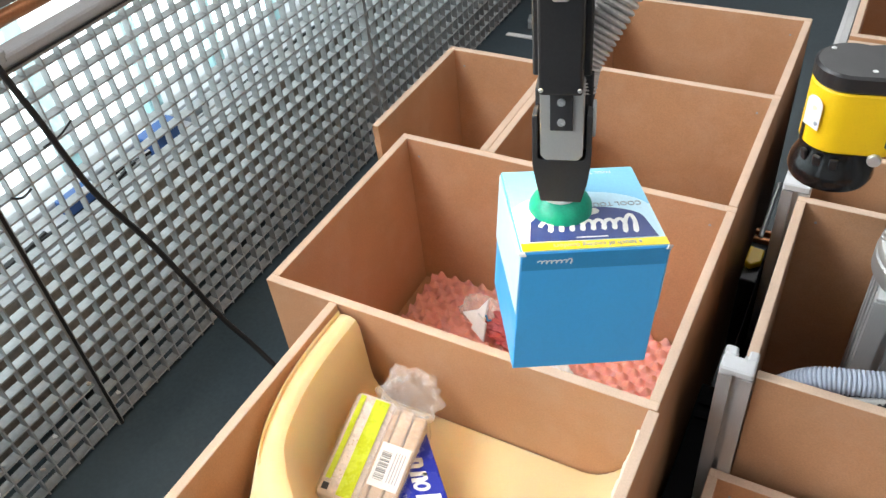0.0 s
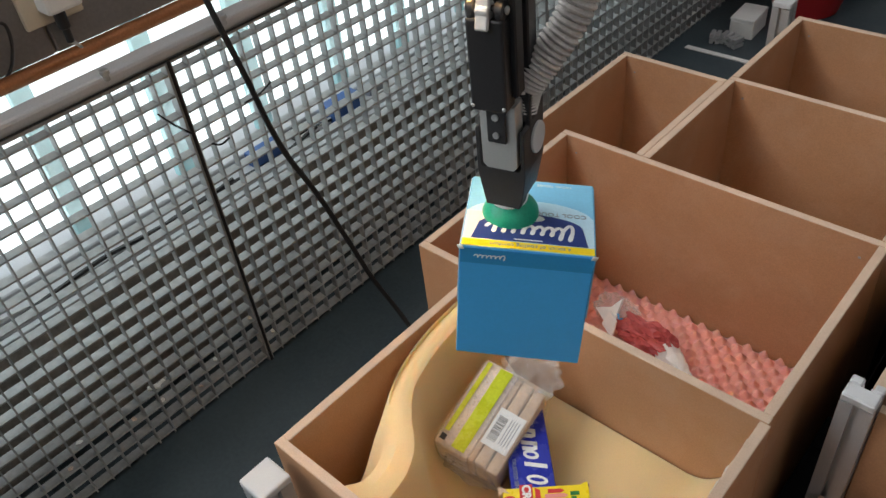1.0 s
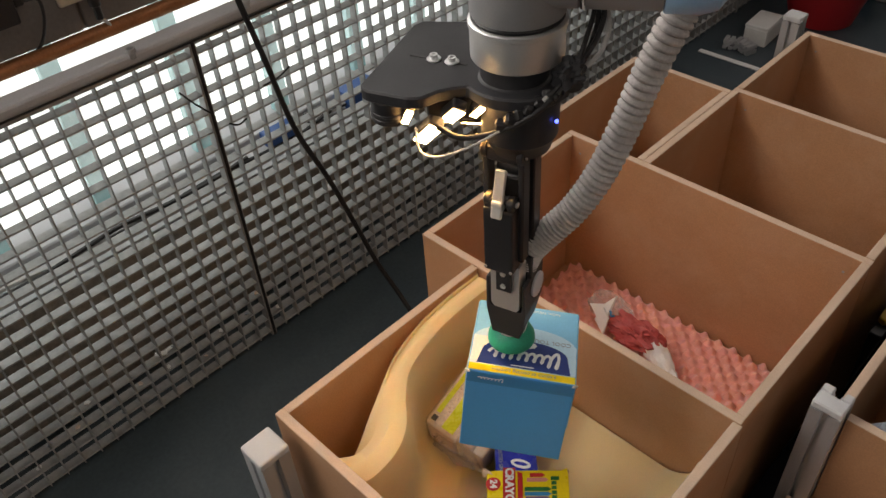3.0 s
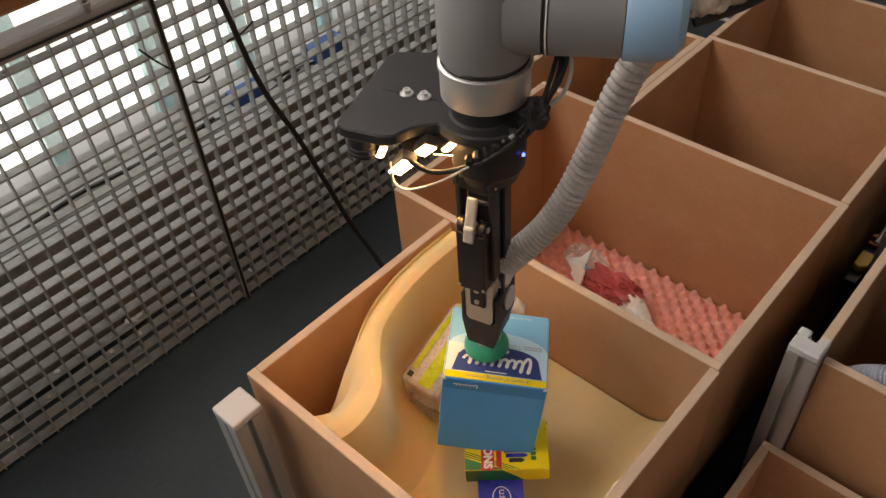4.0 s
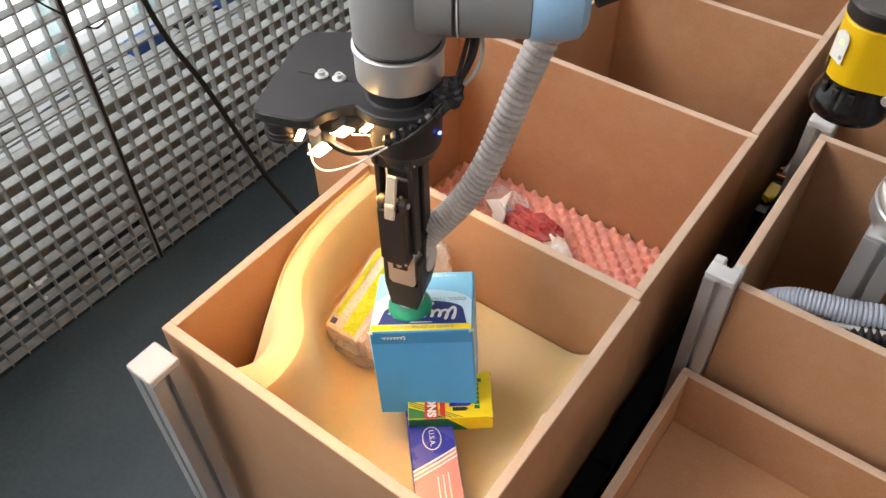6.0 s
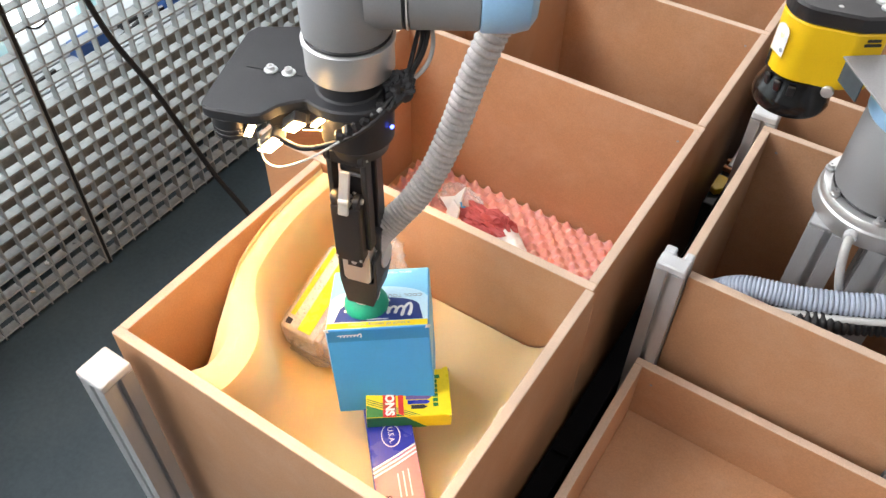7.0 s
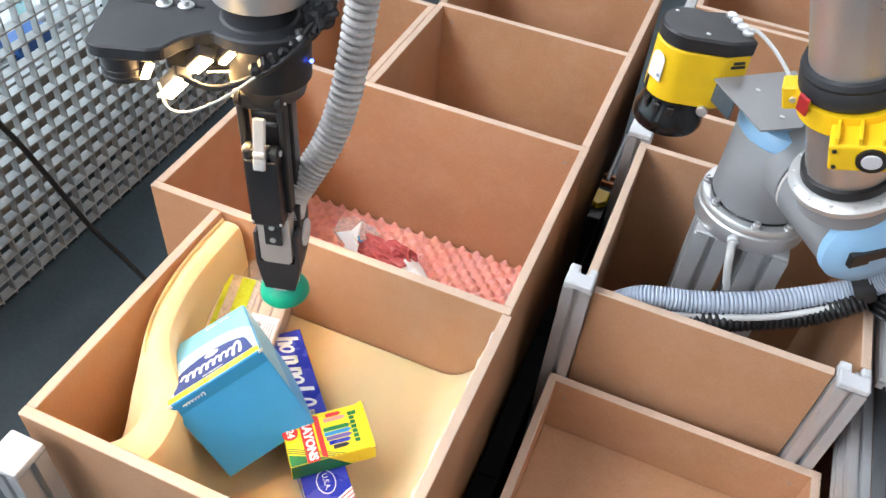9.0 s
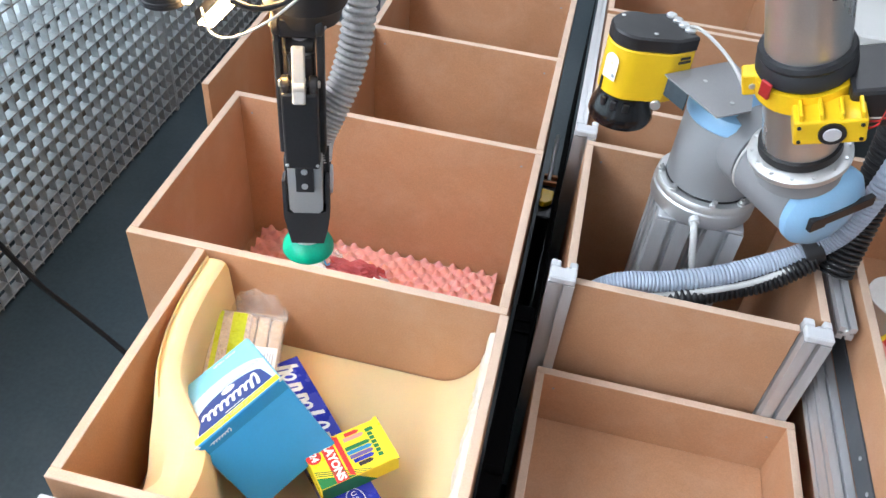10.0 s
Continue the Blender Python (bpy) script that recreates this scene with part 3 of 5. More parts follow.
# ---- foam linings ----


def sheet_bm(path, sections):
    """A skin over cross-sections of (offset to the right of the path, z)."""
    bm = bmesh.new()
    rows = []
    for k, p in enumerate(path):
        way = (path[min(k + 1, len(path) - 1)] - path[max(k - 1, 0)]).normalized()
        right = Vector((-way.y, way.x, 0))
        rows.append([bm.verts.new(p + right * o + Vector((0, 0, z))) for o, z in sections(k / (len(path) - 1))])
    m = len(rows[0])
    for a, b in zip(rows, rows[1:]):
        for i in range(m):
            bm.faces.new((a[i], a[(i + 1) % m], b[(i + 1) % m], b[i]))
    bm.faces.new(rows[0])
    bm.faces.new(list(reversed(rows[-1])))
    for v in bm.verts:
        v.co.x = max(v.co.x, 0.0128)
        v.co.y = min(max(v.co.y, 0.0128), 0.344)
    bmesh.ops.recalc_face_normals(bm, faces=bm.faces)
    return bm


def flap(u):
    """Upright foam edge that leans over into a broad hump at its free end."""
    s = min(1.0, max(0.0, (u - 0.42) / 0.45))
    s = s * s * (3 - 2 * s)
    e = max(0.0, (u - 0.80) / 0.20)
    e = e * e * (3 - 2 * e)
    top = 0.456 - 0.012 * s - 0.014 * e
    t = 0.029 + 0.014 * s
    left = -0.022 * s - 0.032 * e
    low = top - 0.004 - 0.062 * s - 0.03 * e
    out = [(left - 0.052 * s, 0.278), (left - 0.036 * s, low - 0.048 * s), (left - 0.008 * s, low), (left + 0.003, low + 0.008), (left * 0.4 + 0.004, top - 0.002 - 0.016 * s), (t * 0.35 + 0.002, top), (t * 0.7, top), (t * 0.92, top - 0.004), (t + 0.001, top - 0.014), (t + 0.003, 0.40)]
    r = 0.062 - 0.020 * s
    for k in range(8):
        a = k / 7 * math.pi / 2
        out.append((t + 0.004 + r * (1 - math.cos(a)), 0.2996 + r * (1 - math.sin(a))))
    out.append((t + 0.004 + r, 0.278))
    return out


yf = thing("yellow_foam_liner", "thick soft yellow foam sheet curling up the bin walls", "foam liner")
line = smooth_line([(0.082, 0.0125, 0), (0.097, 0.040, 0), (0.092, 0.075, 0), (0.066, 0.108, 0), (0.039, 0.15, 0), (0.021, 0.21, 0), (0.0140, 0.27, 0), (0.0135, 0.338, 0)], 56)
part("raised_edge", sheet_bm(list(reversed(line)), flap), FOAM, yf, smooth=True)


def floor_foam():
    bm = bmesh.new()
    nx, ny = 40, 36
    top = []
    for i in range(nx + 1):
        x = 0.03 + (0.3985 - 0.03) * i / nx
        col = []
        for j in range(ny + 1):
            y = 0.0125 + (0.3435 - 0.0125) * j / ny
            r = max(0, (x - 0.332) / 0.0665)
            z = 0.300 + 0.128 * (1 - math.sqrt(max(0, 1 - r * r))) + 0.001 * noise.noise(Vector((x * 9, y * 9, 2)))
            if r > 0.6:
                z += 0.004 * noise.noise(Vector((x * 20, y * 40, 5)))
            q = max(0, (y - 0.30) / 0.0435)
            z += 0.004 * q * q
            col.append(bm.verts.new((x, y, z)))
        top.append(col)
    for i in range(nx):
        for j in range(ny):
            bm.faces.new((top[i][j], top[i + 1][j], top[i + 1][j + 1], top[i][j + 1]))
    edge = bmesh.ops.extrude_edge_only(bm, edges=[e for e in bm.edges if e.is_boundary])
    for v in edge["geom"]:
        if isinstance(v, bmesh.types.BMVert):
            v.co.z = 0.2765
    bmesh.ops.recalc_face_normals(bm, faces=bm.faces)
    return bm


part("floor_sheet", floor_foam(), FOAM, yf, smooth=True)


def torn_strip():
    """Ragged torn skin of foam along the bin wall."""
    bm = bmesh.new()
    rows = []
    for j in range(81):
        y = 0.016 + (0.338 - 0.016) * j / 80
        hi = 0.436 + 0.012 * noise.noise(Vector((y * 22, 1.5, 0))) + 0.006 * noise.noise(Vector((y * 90, 3.5, 0)))
        lo = 0.362 + 0.014 * noise.noise(Vector((y * 26, 8.0, 0))) + 0.006 * noise.noise(Vector((y * 120, 4.0, 0)))
        th = 0.009 + 0.004 * noise.noise(Vector((y * 40, 0, 6)))
        ring = [(0.3998, lo), (0.3998, hi)]
        for k in range(6):
            f = k / 5
            ring.append((0.3985 - th * (0.5 + 0.6 * f) - 0.0025 * noise.noise(Vector((y * 110, f * 4, 2))), hi - 0.002 + (lo - hi) * f))
        rows.append([bm.verts.new((x, y, z)) for x, z in ring])
    for a, b in zip(rows, rows[1:]):
        for i in range(8):
            bm.faces.new((a[i], a[(i + 1) % 8], b[(i + 1) % 8], b[i]))
    bm.faces.new(rows[0])
    bm.faces.new(list(reversed(rows[-1])))
    bmesh.ops.recalc_face_normals(bm, faces=bm.faces)
    return bm


part("torn_edge", torn_strip(), TORN, yf, "ragged whitish torn foam edge", smooth=True)


def egg_foam(x0, x1, y0, y1, base, pitch=0.0265, high=0.0098):
    bm = bmesh.new()
    step = pitch / 8
    nx, ny = int((x1 - x0) / step), int((y1 - y0) / step)
    rows = []
    for i in range(nx + 1):
        x = x0 + (x1 - x0) * i / nx
        col = []
        for j in range(ny + 1):
            y = y0 + (y1 - y0) * j / ny
            s = math.cos(2 * math.pi * x / pitch) * math.cos(2 * math.pi * y / pitch)
            col.append(bm.verts.new((x, y, base + 0.02 + high * max(-0.35, s) * (0.9 + 0.25 * noise.noise(Vector((x * 30, y * 30, 0)))))))
        rows.append(col)
    for i in range(nx):
        for j in range(ny):
            bm.faces.new((rows[i][j], rows[i + 1][j], rows[i + 1][j + 1], rows[i][j + 1]))
    edge = bmesh.ops.extrude_edge_only(bm, edges=[e for e in bm.edges if e.is_boundary])
    for v in edge["geom"]:
        if isinstance(v, bmesh.types.BMVert):
            v.co.z = base
    return bm


single("pink_foam_liner", egg_foam(-0.066, 0.372, 0.366, 0.688, 0.1655), PINK, "pink egg-crate foam mat on the bin floor", "foam liner", smooth=True)

# ---- writing and prints ----


def text_bm(words, size, x=0.0, y=0.0, turn=0.0, depth=0.0002, bold=0.0):
    cu = bpy.data.curves.new("words", "FONT")
    cu.body, cu.size, cu.align_x, cu.align_y, cu.extrude, cu.offset = words, size, "CENTER", "CENTER", depth, bold
    cu.resolution_u = 3
    ob = new("words", cu)
    me = bpy.data.meshes.new_from_object(ob.evaluated_get(bpy.context.evaluated_depsgraph_get()))
    bpy.data.objects.remove(ob)
    bpy.data.curves.remove(cu)
    bm = bmesh.new()
    bm.from_mesh(me)
    bpy.data.meshes.remove(me)
    return moved(bm, pose(x, y, 0, 0, 0, turn))


def flat_bm(outline, z=0.0, thick=0.0003):
    return extrude_bm(outline, z, z + thick)


def arc(cx, cy, rx, ry, a0, a1, n=14):
    return [(cx + rx * math.cos(radians(a0 + (a1 - a0) * k / n)), cy + ry * math.sin(radians(a0 + (a1 - a0) * k / n))) for k in range(n + 1)]


def scribble_bm(x0, x1, y, high, z, waves=7, r=0.0016, slant=0.3):
    """A looping stroke in place of a script mark."""
    pts = []
    n = waves * 10
    for k in range(n + 1):
        a = 2 * math.pi * waves * k / n
        v = math.sin(a) * (high * (1.0 if k < n * 0.16 else 0.55))
        pts.append((x0 + (x1 - x0) * k / n + slant * v + 0.25 * (x1 - x0) / waves * math.cos(a), y + v, 0))
    return moved(tube_bm(pts, r, n * 2, 6), Matrix.Translation((0, 0, z)) @ Matrix.Diagonal((1, 1, 0.16, 1)))


FACE = pose(0, 0, 0, 90)  # lays a print on an upright front

# ---- tissue box (origin at the middle of its top) ----
KW, KD, KH = 0.112, 0.1086, 0.1226
kb = thing("tissue_box", "light blue cube tissue box with worn corners", "tissue box")
part("carton", span_bm(-KW / 2, KW / 2, -KD / 2, KD / 2, -KH, 0, 0.0012, 2), CARD_BLUE, kb, "plain mid-blue carton")
hx, hy = KW / 2 - 0.0008, KD / 2 - 0.0008
part("top_print", flat_bm([(-hx, -hy), (hx, -hy), (hx, hy), (-hx, hy)], 0.0001, 0.0003), LIGHT_BLUE, kb, "glossy light blue top print")
part("pale_arch", flat_bm([(-hx, -hy), (hx, -hy), (hx, 0.0)] + arc(0, -0.006, hx, 0.026, 10, 170) + [(-hx, 0.0)], 0.00045, 0.0002), PALE_BLUE, kb)
part("white_arch", flat_bm([(-hx, -hy), (hx, -hy), (hx, -0.022)] + arc(-0.002, -0.02, hx - 0.004, 0.026, 4, 170) + [(-hx, -0.002)], 0.0007, 0.0002), PALE_BLUE, kb)
part("white_corner", flat_bm([(-hx, -hy), (-0.03, -hy), (-0.03, -0.012), (-0.040, -0.003), (-hx, -0.003)], 0.00095, 0.0002), WHITE, kb)
part("navy_panel", flat_bm([(-0.048, -0.043), (0.050, -0.043), (0.046, -0.020)] + arc(0.002, -0.02, 0.044, 0.018, 10, 170) + [(-0.043, -0.018)], 0.0012, 0.0002), NAVY, kb, "navy panel with arched top")
part("white_mark", moved(scribble_bm(-0.037, 0.037, 0, 0.0105, 0.0016, 9, 0.0019, 0.2), pose(0.002, -0.0255, 0, 0, 0, 180)), WHITE, kb, "white script-like mark")
part("underline", flat_bm([(-0.012, -0.0408), (0.012, -0.0408), (0.012, -0.0396), (-0.012, -0.0396)], 0.00145, 0.0002), WHITE, kb)
part("yellow_band", flat_bm([(-hx, -hy), (hx, -hy), (hx, -0.0445), (-hx, -0.0445)], 0.0014, 0.0002), CRAY_YELLOW, kb, "yellow band along the edge")
part("band_words", moved(text_bm("a touch of cooling comfort", 0.0062), pose(0.002, -0.0492, 0.0018, 0, 0, 180)), PRINT_GREY, kb)
part("cool_words", moved(text_bm("COOL TOUCH", 0.0075), pose(0.024, 0.001, 0.0010, 0, 0, 180)), PRINT_GREY, kb)
part("tissue_mark", flat_bm(arc(0.004, -0.008, 0.009, 0.005, 0, 360, 9)[:-1], 0.0015, 0.0002), WHITE, kb)
part("back_words", moved(text_bm("FACIAL TISSUES", 0.0045), pose(0.02, 0.047, 0.0005, 0, 0, 180)), WHITE, kb)
part("front_strip", moved(flat_bm([(-hx, -0.0165), (hx, -0.0165), (hx, -0.001), (-hx, -0.001)], 0, 0.0003), Matrix.Translation((0, -KD / 2 - 0.0001, 0)) @ FACE), DEEP_BLUE, kb, "darker blue strip below the lid")
part("small_mark", moved(scribble_bm(-0.013, 0.013, 0, 0.0024, 0.0005, 7, 0.0006), Matrix.Translation((-0.030, -KD / 2 - 0.0003, -0.0085)) @ FACE @ pose(0, 0, 0, 0, 0, 180)), WHITE, kb)
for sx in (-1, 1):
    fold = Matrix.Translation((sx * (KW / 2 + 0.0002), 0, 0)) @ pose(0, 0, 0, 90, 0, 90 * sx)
    # upper half of each side is paler than the carton, palest at -x
    part("upper_side", moved(flat_bm([(-hy, -KH * 0.55), (hy, -KH * 0.5), (hy, -0.002), (-hy, -0.002)], 0, 0.0006), fold), PALE_BLUE if sx < 0 else LIGHT_BLUE, kb, "paler upper part of the carton side")
    part("corner_wear", moved(box_bm(0.006, 0.0012, 0.004, 0, 0, 0, 0.0004), pose(sx * (KW / 2 - 0.0005), -KD / 2, -0.001, 10, 20 * sx, 30 * sx)), WHITE, kb, "torn white corner")

# ---- foil carton ----
fdir = -45.9
fc = thing("foil_carton", "long royal blue foil wrap carton lying on the foam", "carton", pose(0.130, 0.275, 0.3025, 0, 0, fdir))
part("carton", span_bm(0, 0.318, -0.026, 0.026, 0, 0.0515, 0.001, 1), FOIL_BLUE, fc)
part("salmon_panel", flat_bm([(0.262, -0.0255), (0.3175, -0.0255), (0.3175, 0.0255), (0.240, 0.0255), (0.252, 0.005)], 0.0517, 0.0002), SALMON, fc, "salmon pink end panel")
for k in range(3):
    a = 0.238 + 0.005 * k
    part("white_stripe", flat_bm([(a, 0.0255), (a + 0.0022, 0.0255), (a + 0.013, 0.004), (a + 0.026, -0.0255), (a + 0.0235, -0.0255), (a + 0.0105, 0.004)], 0.052 + 0.0003 * k, 0.0002), WHITE, fc)
part("origin_oval", flat_bm(arc(0.224, 0.0, 0.015, 0.011, 0, 360, 24)[:-1], 0.0518, 0.0002), WHITE, fc)
part("origin_field", flat_bm(arc(0.224, 0.0, 0.0138, 0.0098, 0, 360, 24)[:-1], 0.0521, 0.0002), FOIL_BLUE, fc)
part("origin_words", moved(text_bm("U.S.A.", 0.0085), pose(0.224, 0, 0.0526)), WHITE, fc)
part("size_words", moved(text_bm("85", 0.013), pose(0.302, -0.014, 0.0523, 0, 0, 0)), PRINT_BLACK, fc)
for k in range(3):
    part("fine_print", flat_bm([(0.268 + 0.002 * k, 0.012 - 0.006 * k), (0.30, 0.012 - 0.006 * k), (0.30, 0.0135 - 0.006 * k), (0.268 + 0.002 * k, 0.0135 - 0.006 * k)], 0.0521, 0.0002), WHITE, fc)
# bold slanted strokes and rings in place of the maker's mark
for k, (shape, tall) in enumerate((("hook", 0.027), ("ring", 0.019), ("hook", 0.019), ("hook", 0.019), ("ring", 0.019), ("bar", 0.027), ("ring", 0.025), ("hook", 0.019), ("hook", 0.027), ("ring", 0.019), ("hook", 0.019))):
    a = 0.006 + 0.0168 * k - 0.0012 * (k % 3)
    if shape == "ring":
        oval = [(x + 0.25 * y, y) for x, y in arc(a + 0.006, tall / 2 - 0.007, 0.0066, tall / 2, 0, 360, 18)[:-1]]
        hole = [(x + 0.25 * y, y) for x, y in arc(a + 0.006, tall / 2 - 0.007, 0.0026, tall / 2 - 0.004, 0, 360, 14)[:-1]]
        part("white_ring", flat_bm(oval, 0.0519, 0.0002), WHITE, fc)
        part("ring_hole", flat_bm(hole, 0.05215, 0.0002), FOIL_BLUE, fc)
    else:
        part("white_stroke", flat_bm([(a, -0.007), (a + 0.0058, -0.007), (a + 0.0058 + 0.25 * tall, tall - 0.007), (a + 0.25 * tall, tall - 0.007)], 0.0519, 0.0002), WHITE, fc)
        if shape == "hook":
            part("white_stroke", flat_bm([(a + 0.0085, -0.007), (a + 0.0140, -0.007), (a + 0.0172, 0.006), (a + 0.0155, 0.0115), (a + 0.0065, 0.0120), (a + 0.0055, 0.0075), (a + 0.0115, 0.0070)], 0.0519, 0.0002), WHITE, fc)
part("since_words", moved(text_bm("TRUSTED SINCE 1947", 0.007), pose(0.115, -0.0195, 0.0521)), PRINT_GREY, fc)
part("side_print", moved(flat_bm([(0.24, 0.004), (0.316, 0.004), (0.316, 0.047), (0.22, 0.047)], 0, 0.0003), Matrix.Translation((0, -0.0263, 0)) @ FACE), PRINT_GREY, fc)

# ---- crayon carton (origin at the middle of its underside) ----
CL, CW, CH = 0.0972, 0.0617, 0.0252
cr = thing("crayon_box", "yellow and green carton of crayons with tuck flap", "crayon box")
part("carton", span_bm(-CL / 2, CL / 2, -CW / 2, CW / 2, 0, CH, 0.001), CRAY_YELLOW, cr)
part("green_end", flat_bm([(-CL / 2 + 0.0005, -CW / 2 + 0.0005), (-0.005, -CW / 2 + 0.0005), (-CL / 2 + 0.0005, -CW / 2 + 0.016)], CH + 0.0002, 0.0002), CRAY_GREEN, cr)
part("green_side", moved(flat_bm([(-CL / 2 + 0.0005, 0.0005), (0.02, 0.0005), (-0.005, CH - 0.0005), (-CL / 2 + 0.0005, CH - 0.0005)], 0, 0.0003), Matrix.Translation((0, -CW / 2 - 0.0001, 0)) @ FACE), CRAY_GREEN, cr)
for k in range(3):
    part("green_line", flat_bm([(-CL / 2 + 0.001, -CW / 2 + 0.018 + 0.0028 * k), (0.0 + 0.006 * k, -CW / 2 + 0.0005), (0.0024 + 0.006 * k, -CW / 2 + 0.0005), (-CL / 2 + 0.001, -CW / 2 + 0.0192 + 0.0028 * k)], CH + 0.0003, 0.0002), CRAY_GREEN, cr)
part("crayons_words", moved(text_bm("CRAYONS", 0.0135, bold=0.0006), pose(-0.022, 0.002, CH + 0.0009, 0, 0, -90)), WHITE, cr, "outlined white word")
part("words_shadow", flat_bm([(-0.0295, -0.031), (-0.0145, -0.031), (-0.0145, 0.034), (-0.0295, 0.034)], CH + 0.0002, 0.0003), PRINT_RED, cr)
part("red_ribbon", flat_bm([(-0.012, -0.027), (-0.006, -0.030), (-0.006, 0.026), (-0.012, 0.029)], CH + 0.0003, 0.0003), PRINT_RED, cr)
part("count_disc", flat_bm(arc(-0.041, 0.012, 0.009, 0.009, 0, 360, 20)[:-1], CH + 0.0003, 0.0002), PRINT_RED, cr)
part("count_words", moved(text_bm("24", 0.0115, bold=0.0004), pose(-0.041, 0.012, CH + 0.0007, 0, 0, -90)), WHITE, cr)
part("crayon_tip", flat_bm([(-0.054, 0.020), (-0.048, 0.026), (-0.041, 0.024), (-0.046, 0.030), (-0.054, 0.034)], CH + 0.0004, 0.0002), BREAD, cr)
for k, m in enumerate((PRINT_RED, SALMON, CRAY_YELLOW, CRAY_GREEN, DEEP_BLUE, PURPLE, FOIL_BLUE, PRINT_BLACK)):
    y = 0.024 - 0.0062 * k
    e = 0.016 * math.sqrt(1 - ((k - 3.5) / 4.3) ** 2)
    part("crayon_picture", flat_bm([(0.012 - e, y - 0.0026), (0.012 + e - 0.004, y - 0.0026), (0.012 + e, y), (0.012 + e - 0.004, y + 0.0026), (0.012 - e, y + 0.0026)], CH + 0.0003, 0.0002), m, cr)
part("green_mark", moved(merge(*[flat_bm([(0.0, -0.0035), (0.005, -0.0035), (0.005, 0.0035 + 0.003 * (k in (0, 5))), (0.0, 0.0035 + 0.003 * (k in (0, 5)))], 0, 0.0002) for k in [0]] + [flat_bm([(0.0062 * k, -0.003), (0.0062 * k + 0.0048, -0.003), (0.0062 * k + 0.0048, 0.003), (0.0062 * k, 0.003)], 0, 0.0002) for k in range(1, 7)]), pose(0.031, 0.022, CH + 0.0006, 0, 0, -90)), CRAY_GREEN, cr, "row of green strokes")
part("tuck_flap", flat_bm([(CL / 2 - 0.0006, -0.033)] + arc(CL / 2 - 0.0006, 0, 0.018, 0.033, 270, 90, 14), CH + 0.0002, 0.0004), CRAY_YELLOW, cr, "curved yellow tuck flap")
for sy in (-1, 1):
    part("worn_corner", box_bm(0.004, 0.004, 0.005, CL / 2 - 0.001, sy * (CW / 2 - 0.001), CH - 0.002, 0.001), BREAD, cr, "torn brown corner")

# ---- wrapped bread ----
bd = thing("bread_pack", "sliced crispbread in clear film with lime stripes", "bread")
rb = random.Random(11)
for k in range(5):
    part("slice", span_bm(-0.040 + 0.0172 * k, -0.0245 + 0.0172 * k, -0.062 + 0.003 * rb.random(), 0.062 - 0.003 * rb.random(), 0.002, 0.060 - 0.002 * rb.random(), 0.003, 2), BREAD, bd)
part("printed_film", span_bm(-0.0445, 0.004, -0.0645, 0.0645, 0.0005, 0.0635, 0.006, 2), BREAD_TOP, bd, "pale film printed with speckles")
part("lime_stripe", span_bm(-0.021, -0.003, -0.060, 0.060, 0.0657, 0.0662, 0.0002), LIME, bd, "bright lime green stripe")
part("lime_stripe", span_bm(-0.0395, -0.033, -0.045, 0.060, 0.0657, 0.0662, 0.0002), LIME, bd)
part("brown_square", span_bm(-0.0395, -0.032, -0.058, -0.050, 0.0657, 0.0662, 0.0002), PRINT_BLACK, bd)
for k in range(26):
    x, y = rb.uniform(-0.040, -0.021), rb.uniform(-0.05, 0.058)
    part("speckle", span_bm(x, x + 0.0022, y, y + 0.0016, 0.0636, 0.0639, 0), BREAD, bd)
part("paper_label", span_bm(0.006, 0.042, -0.036, 0.016, 0.0632, 0.0637, 0.0002), WHITE, bd, "white price label with bars")
for k in range(16):
    y = -0.028 + 0.0022 * k
    part("label_bar", span_bm(0.010, 0.022, y, y + rb.choice((0.0007, 0.0012, 0.0016)), 0.0638, 0.064, 0), PRINT_BLACK, bd)
for k in range(4):
    part("label_line", span_bm(0.026 + 0.0035 * k, 0.0272 + 0.0035 * k, -0.028, 0.008, 0.0638, 0.064, 0), PRINT_GREY, bd)


def crumple_bm(sx, sy, sz, seed, amount):
    bm = bmesh.new()
    bmesh.ops.create_icosphere(bm, subdivisions=4, radius=1)
    for v in bm.verts:
        n1 = noise.noise(v.co * 2.2 + Vector((seed, 0, 0)))
        n2 = abs(noise.noise(v.co * 5.0 + Vector((0, seed, 0))))
        v.co *= 1 + amount * (n1 - 1.1 * n2)
        v.co = Vector((v.co.x * sx, v.co.y * sy, max(v.co.z, -0.75) * sz))
    return bm


part("film_end", moved(crumple_bm(0.040, 0.040, 0.030, 3.0, 0.42), pose(0.010, 0.082, 0.042)), FILM, bd, "crumpled clear film end")
part("film_end", moved(crumple_bm(0.038, 0.014, 0.026, 7.0, 0.3), pose(0.004, -0.064, 0.03)), FILM, bd, "folded clear film end")
part("film", span_bm(-0.0475, 0.0475, -0.066, 0.066, 0.0, 0.0655, 0.008, 2), FILM, bd, "clear glossy film")

# ---- bag on the pink foam ----
pk = thing("plastic_bag", "crumpled clear bag with red and white contents", "bag", pose(0.136, 0.590, 0.1955, 0, 0, -8) @ Matrix.Scale(1.15, 4))
part("red_content", moved(crumple_bm(0.046, 0.026, 0.020, 1.0, 0.5), pose(0.0, 0.0, 0.014)), RED_FILM, pk, "folded dark red film")
part("red_fold", moved(crumple_bm(0.018, 0.010, 0.022, 6.0, 0.5), pose(0.030, 0.008, 0.020, 10, 25, 0)), RED_FILM, pk, "upright red film fold")
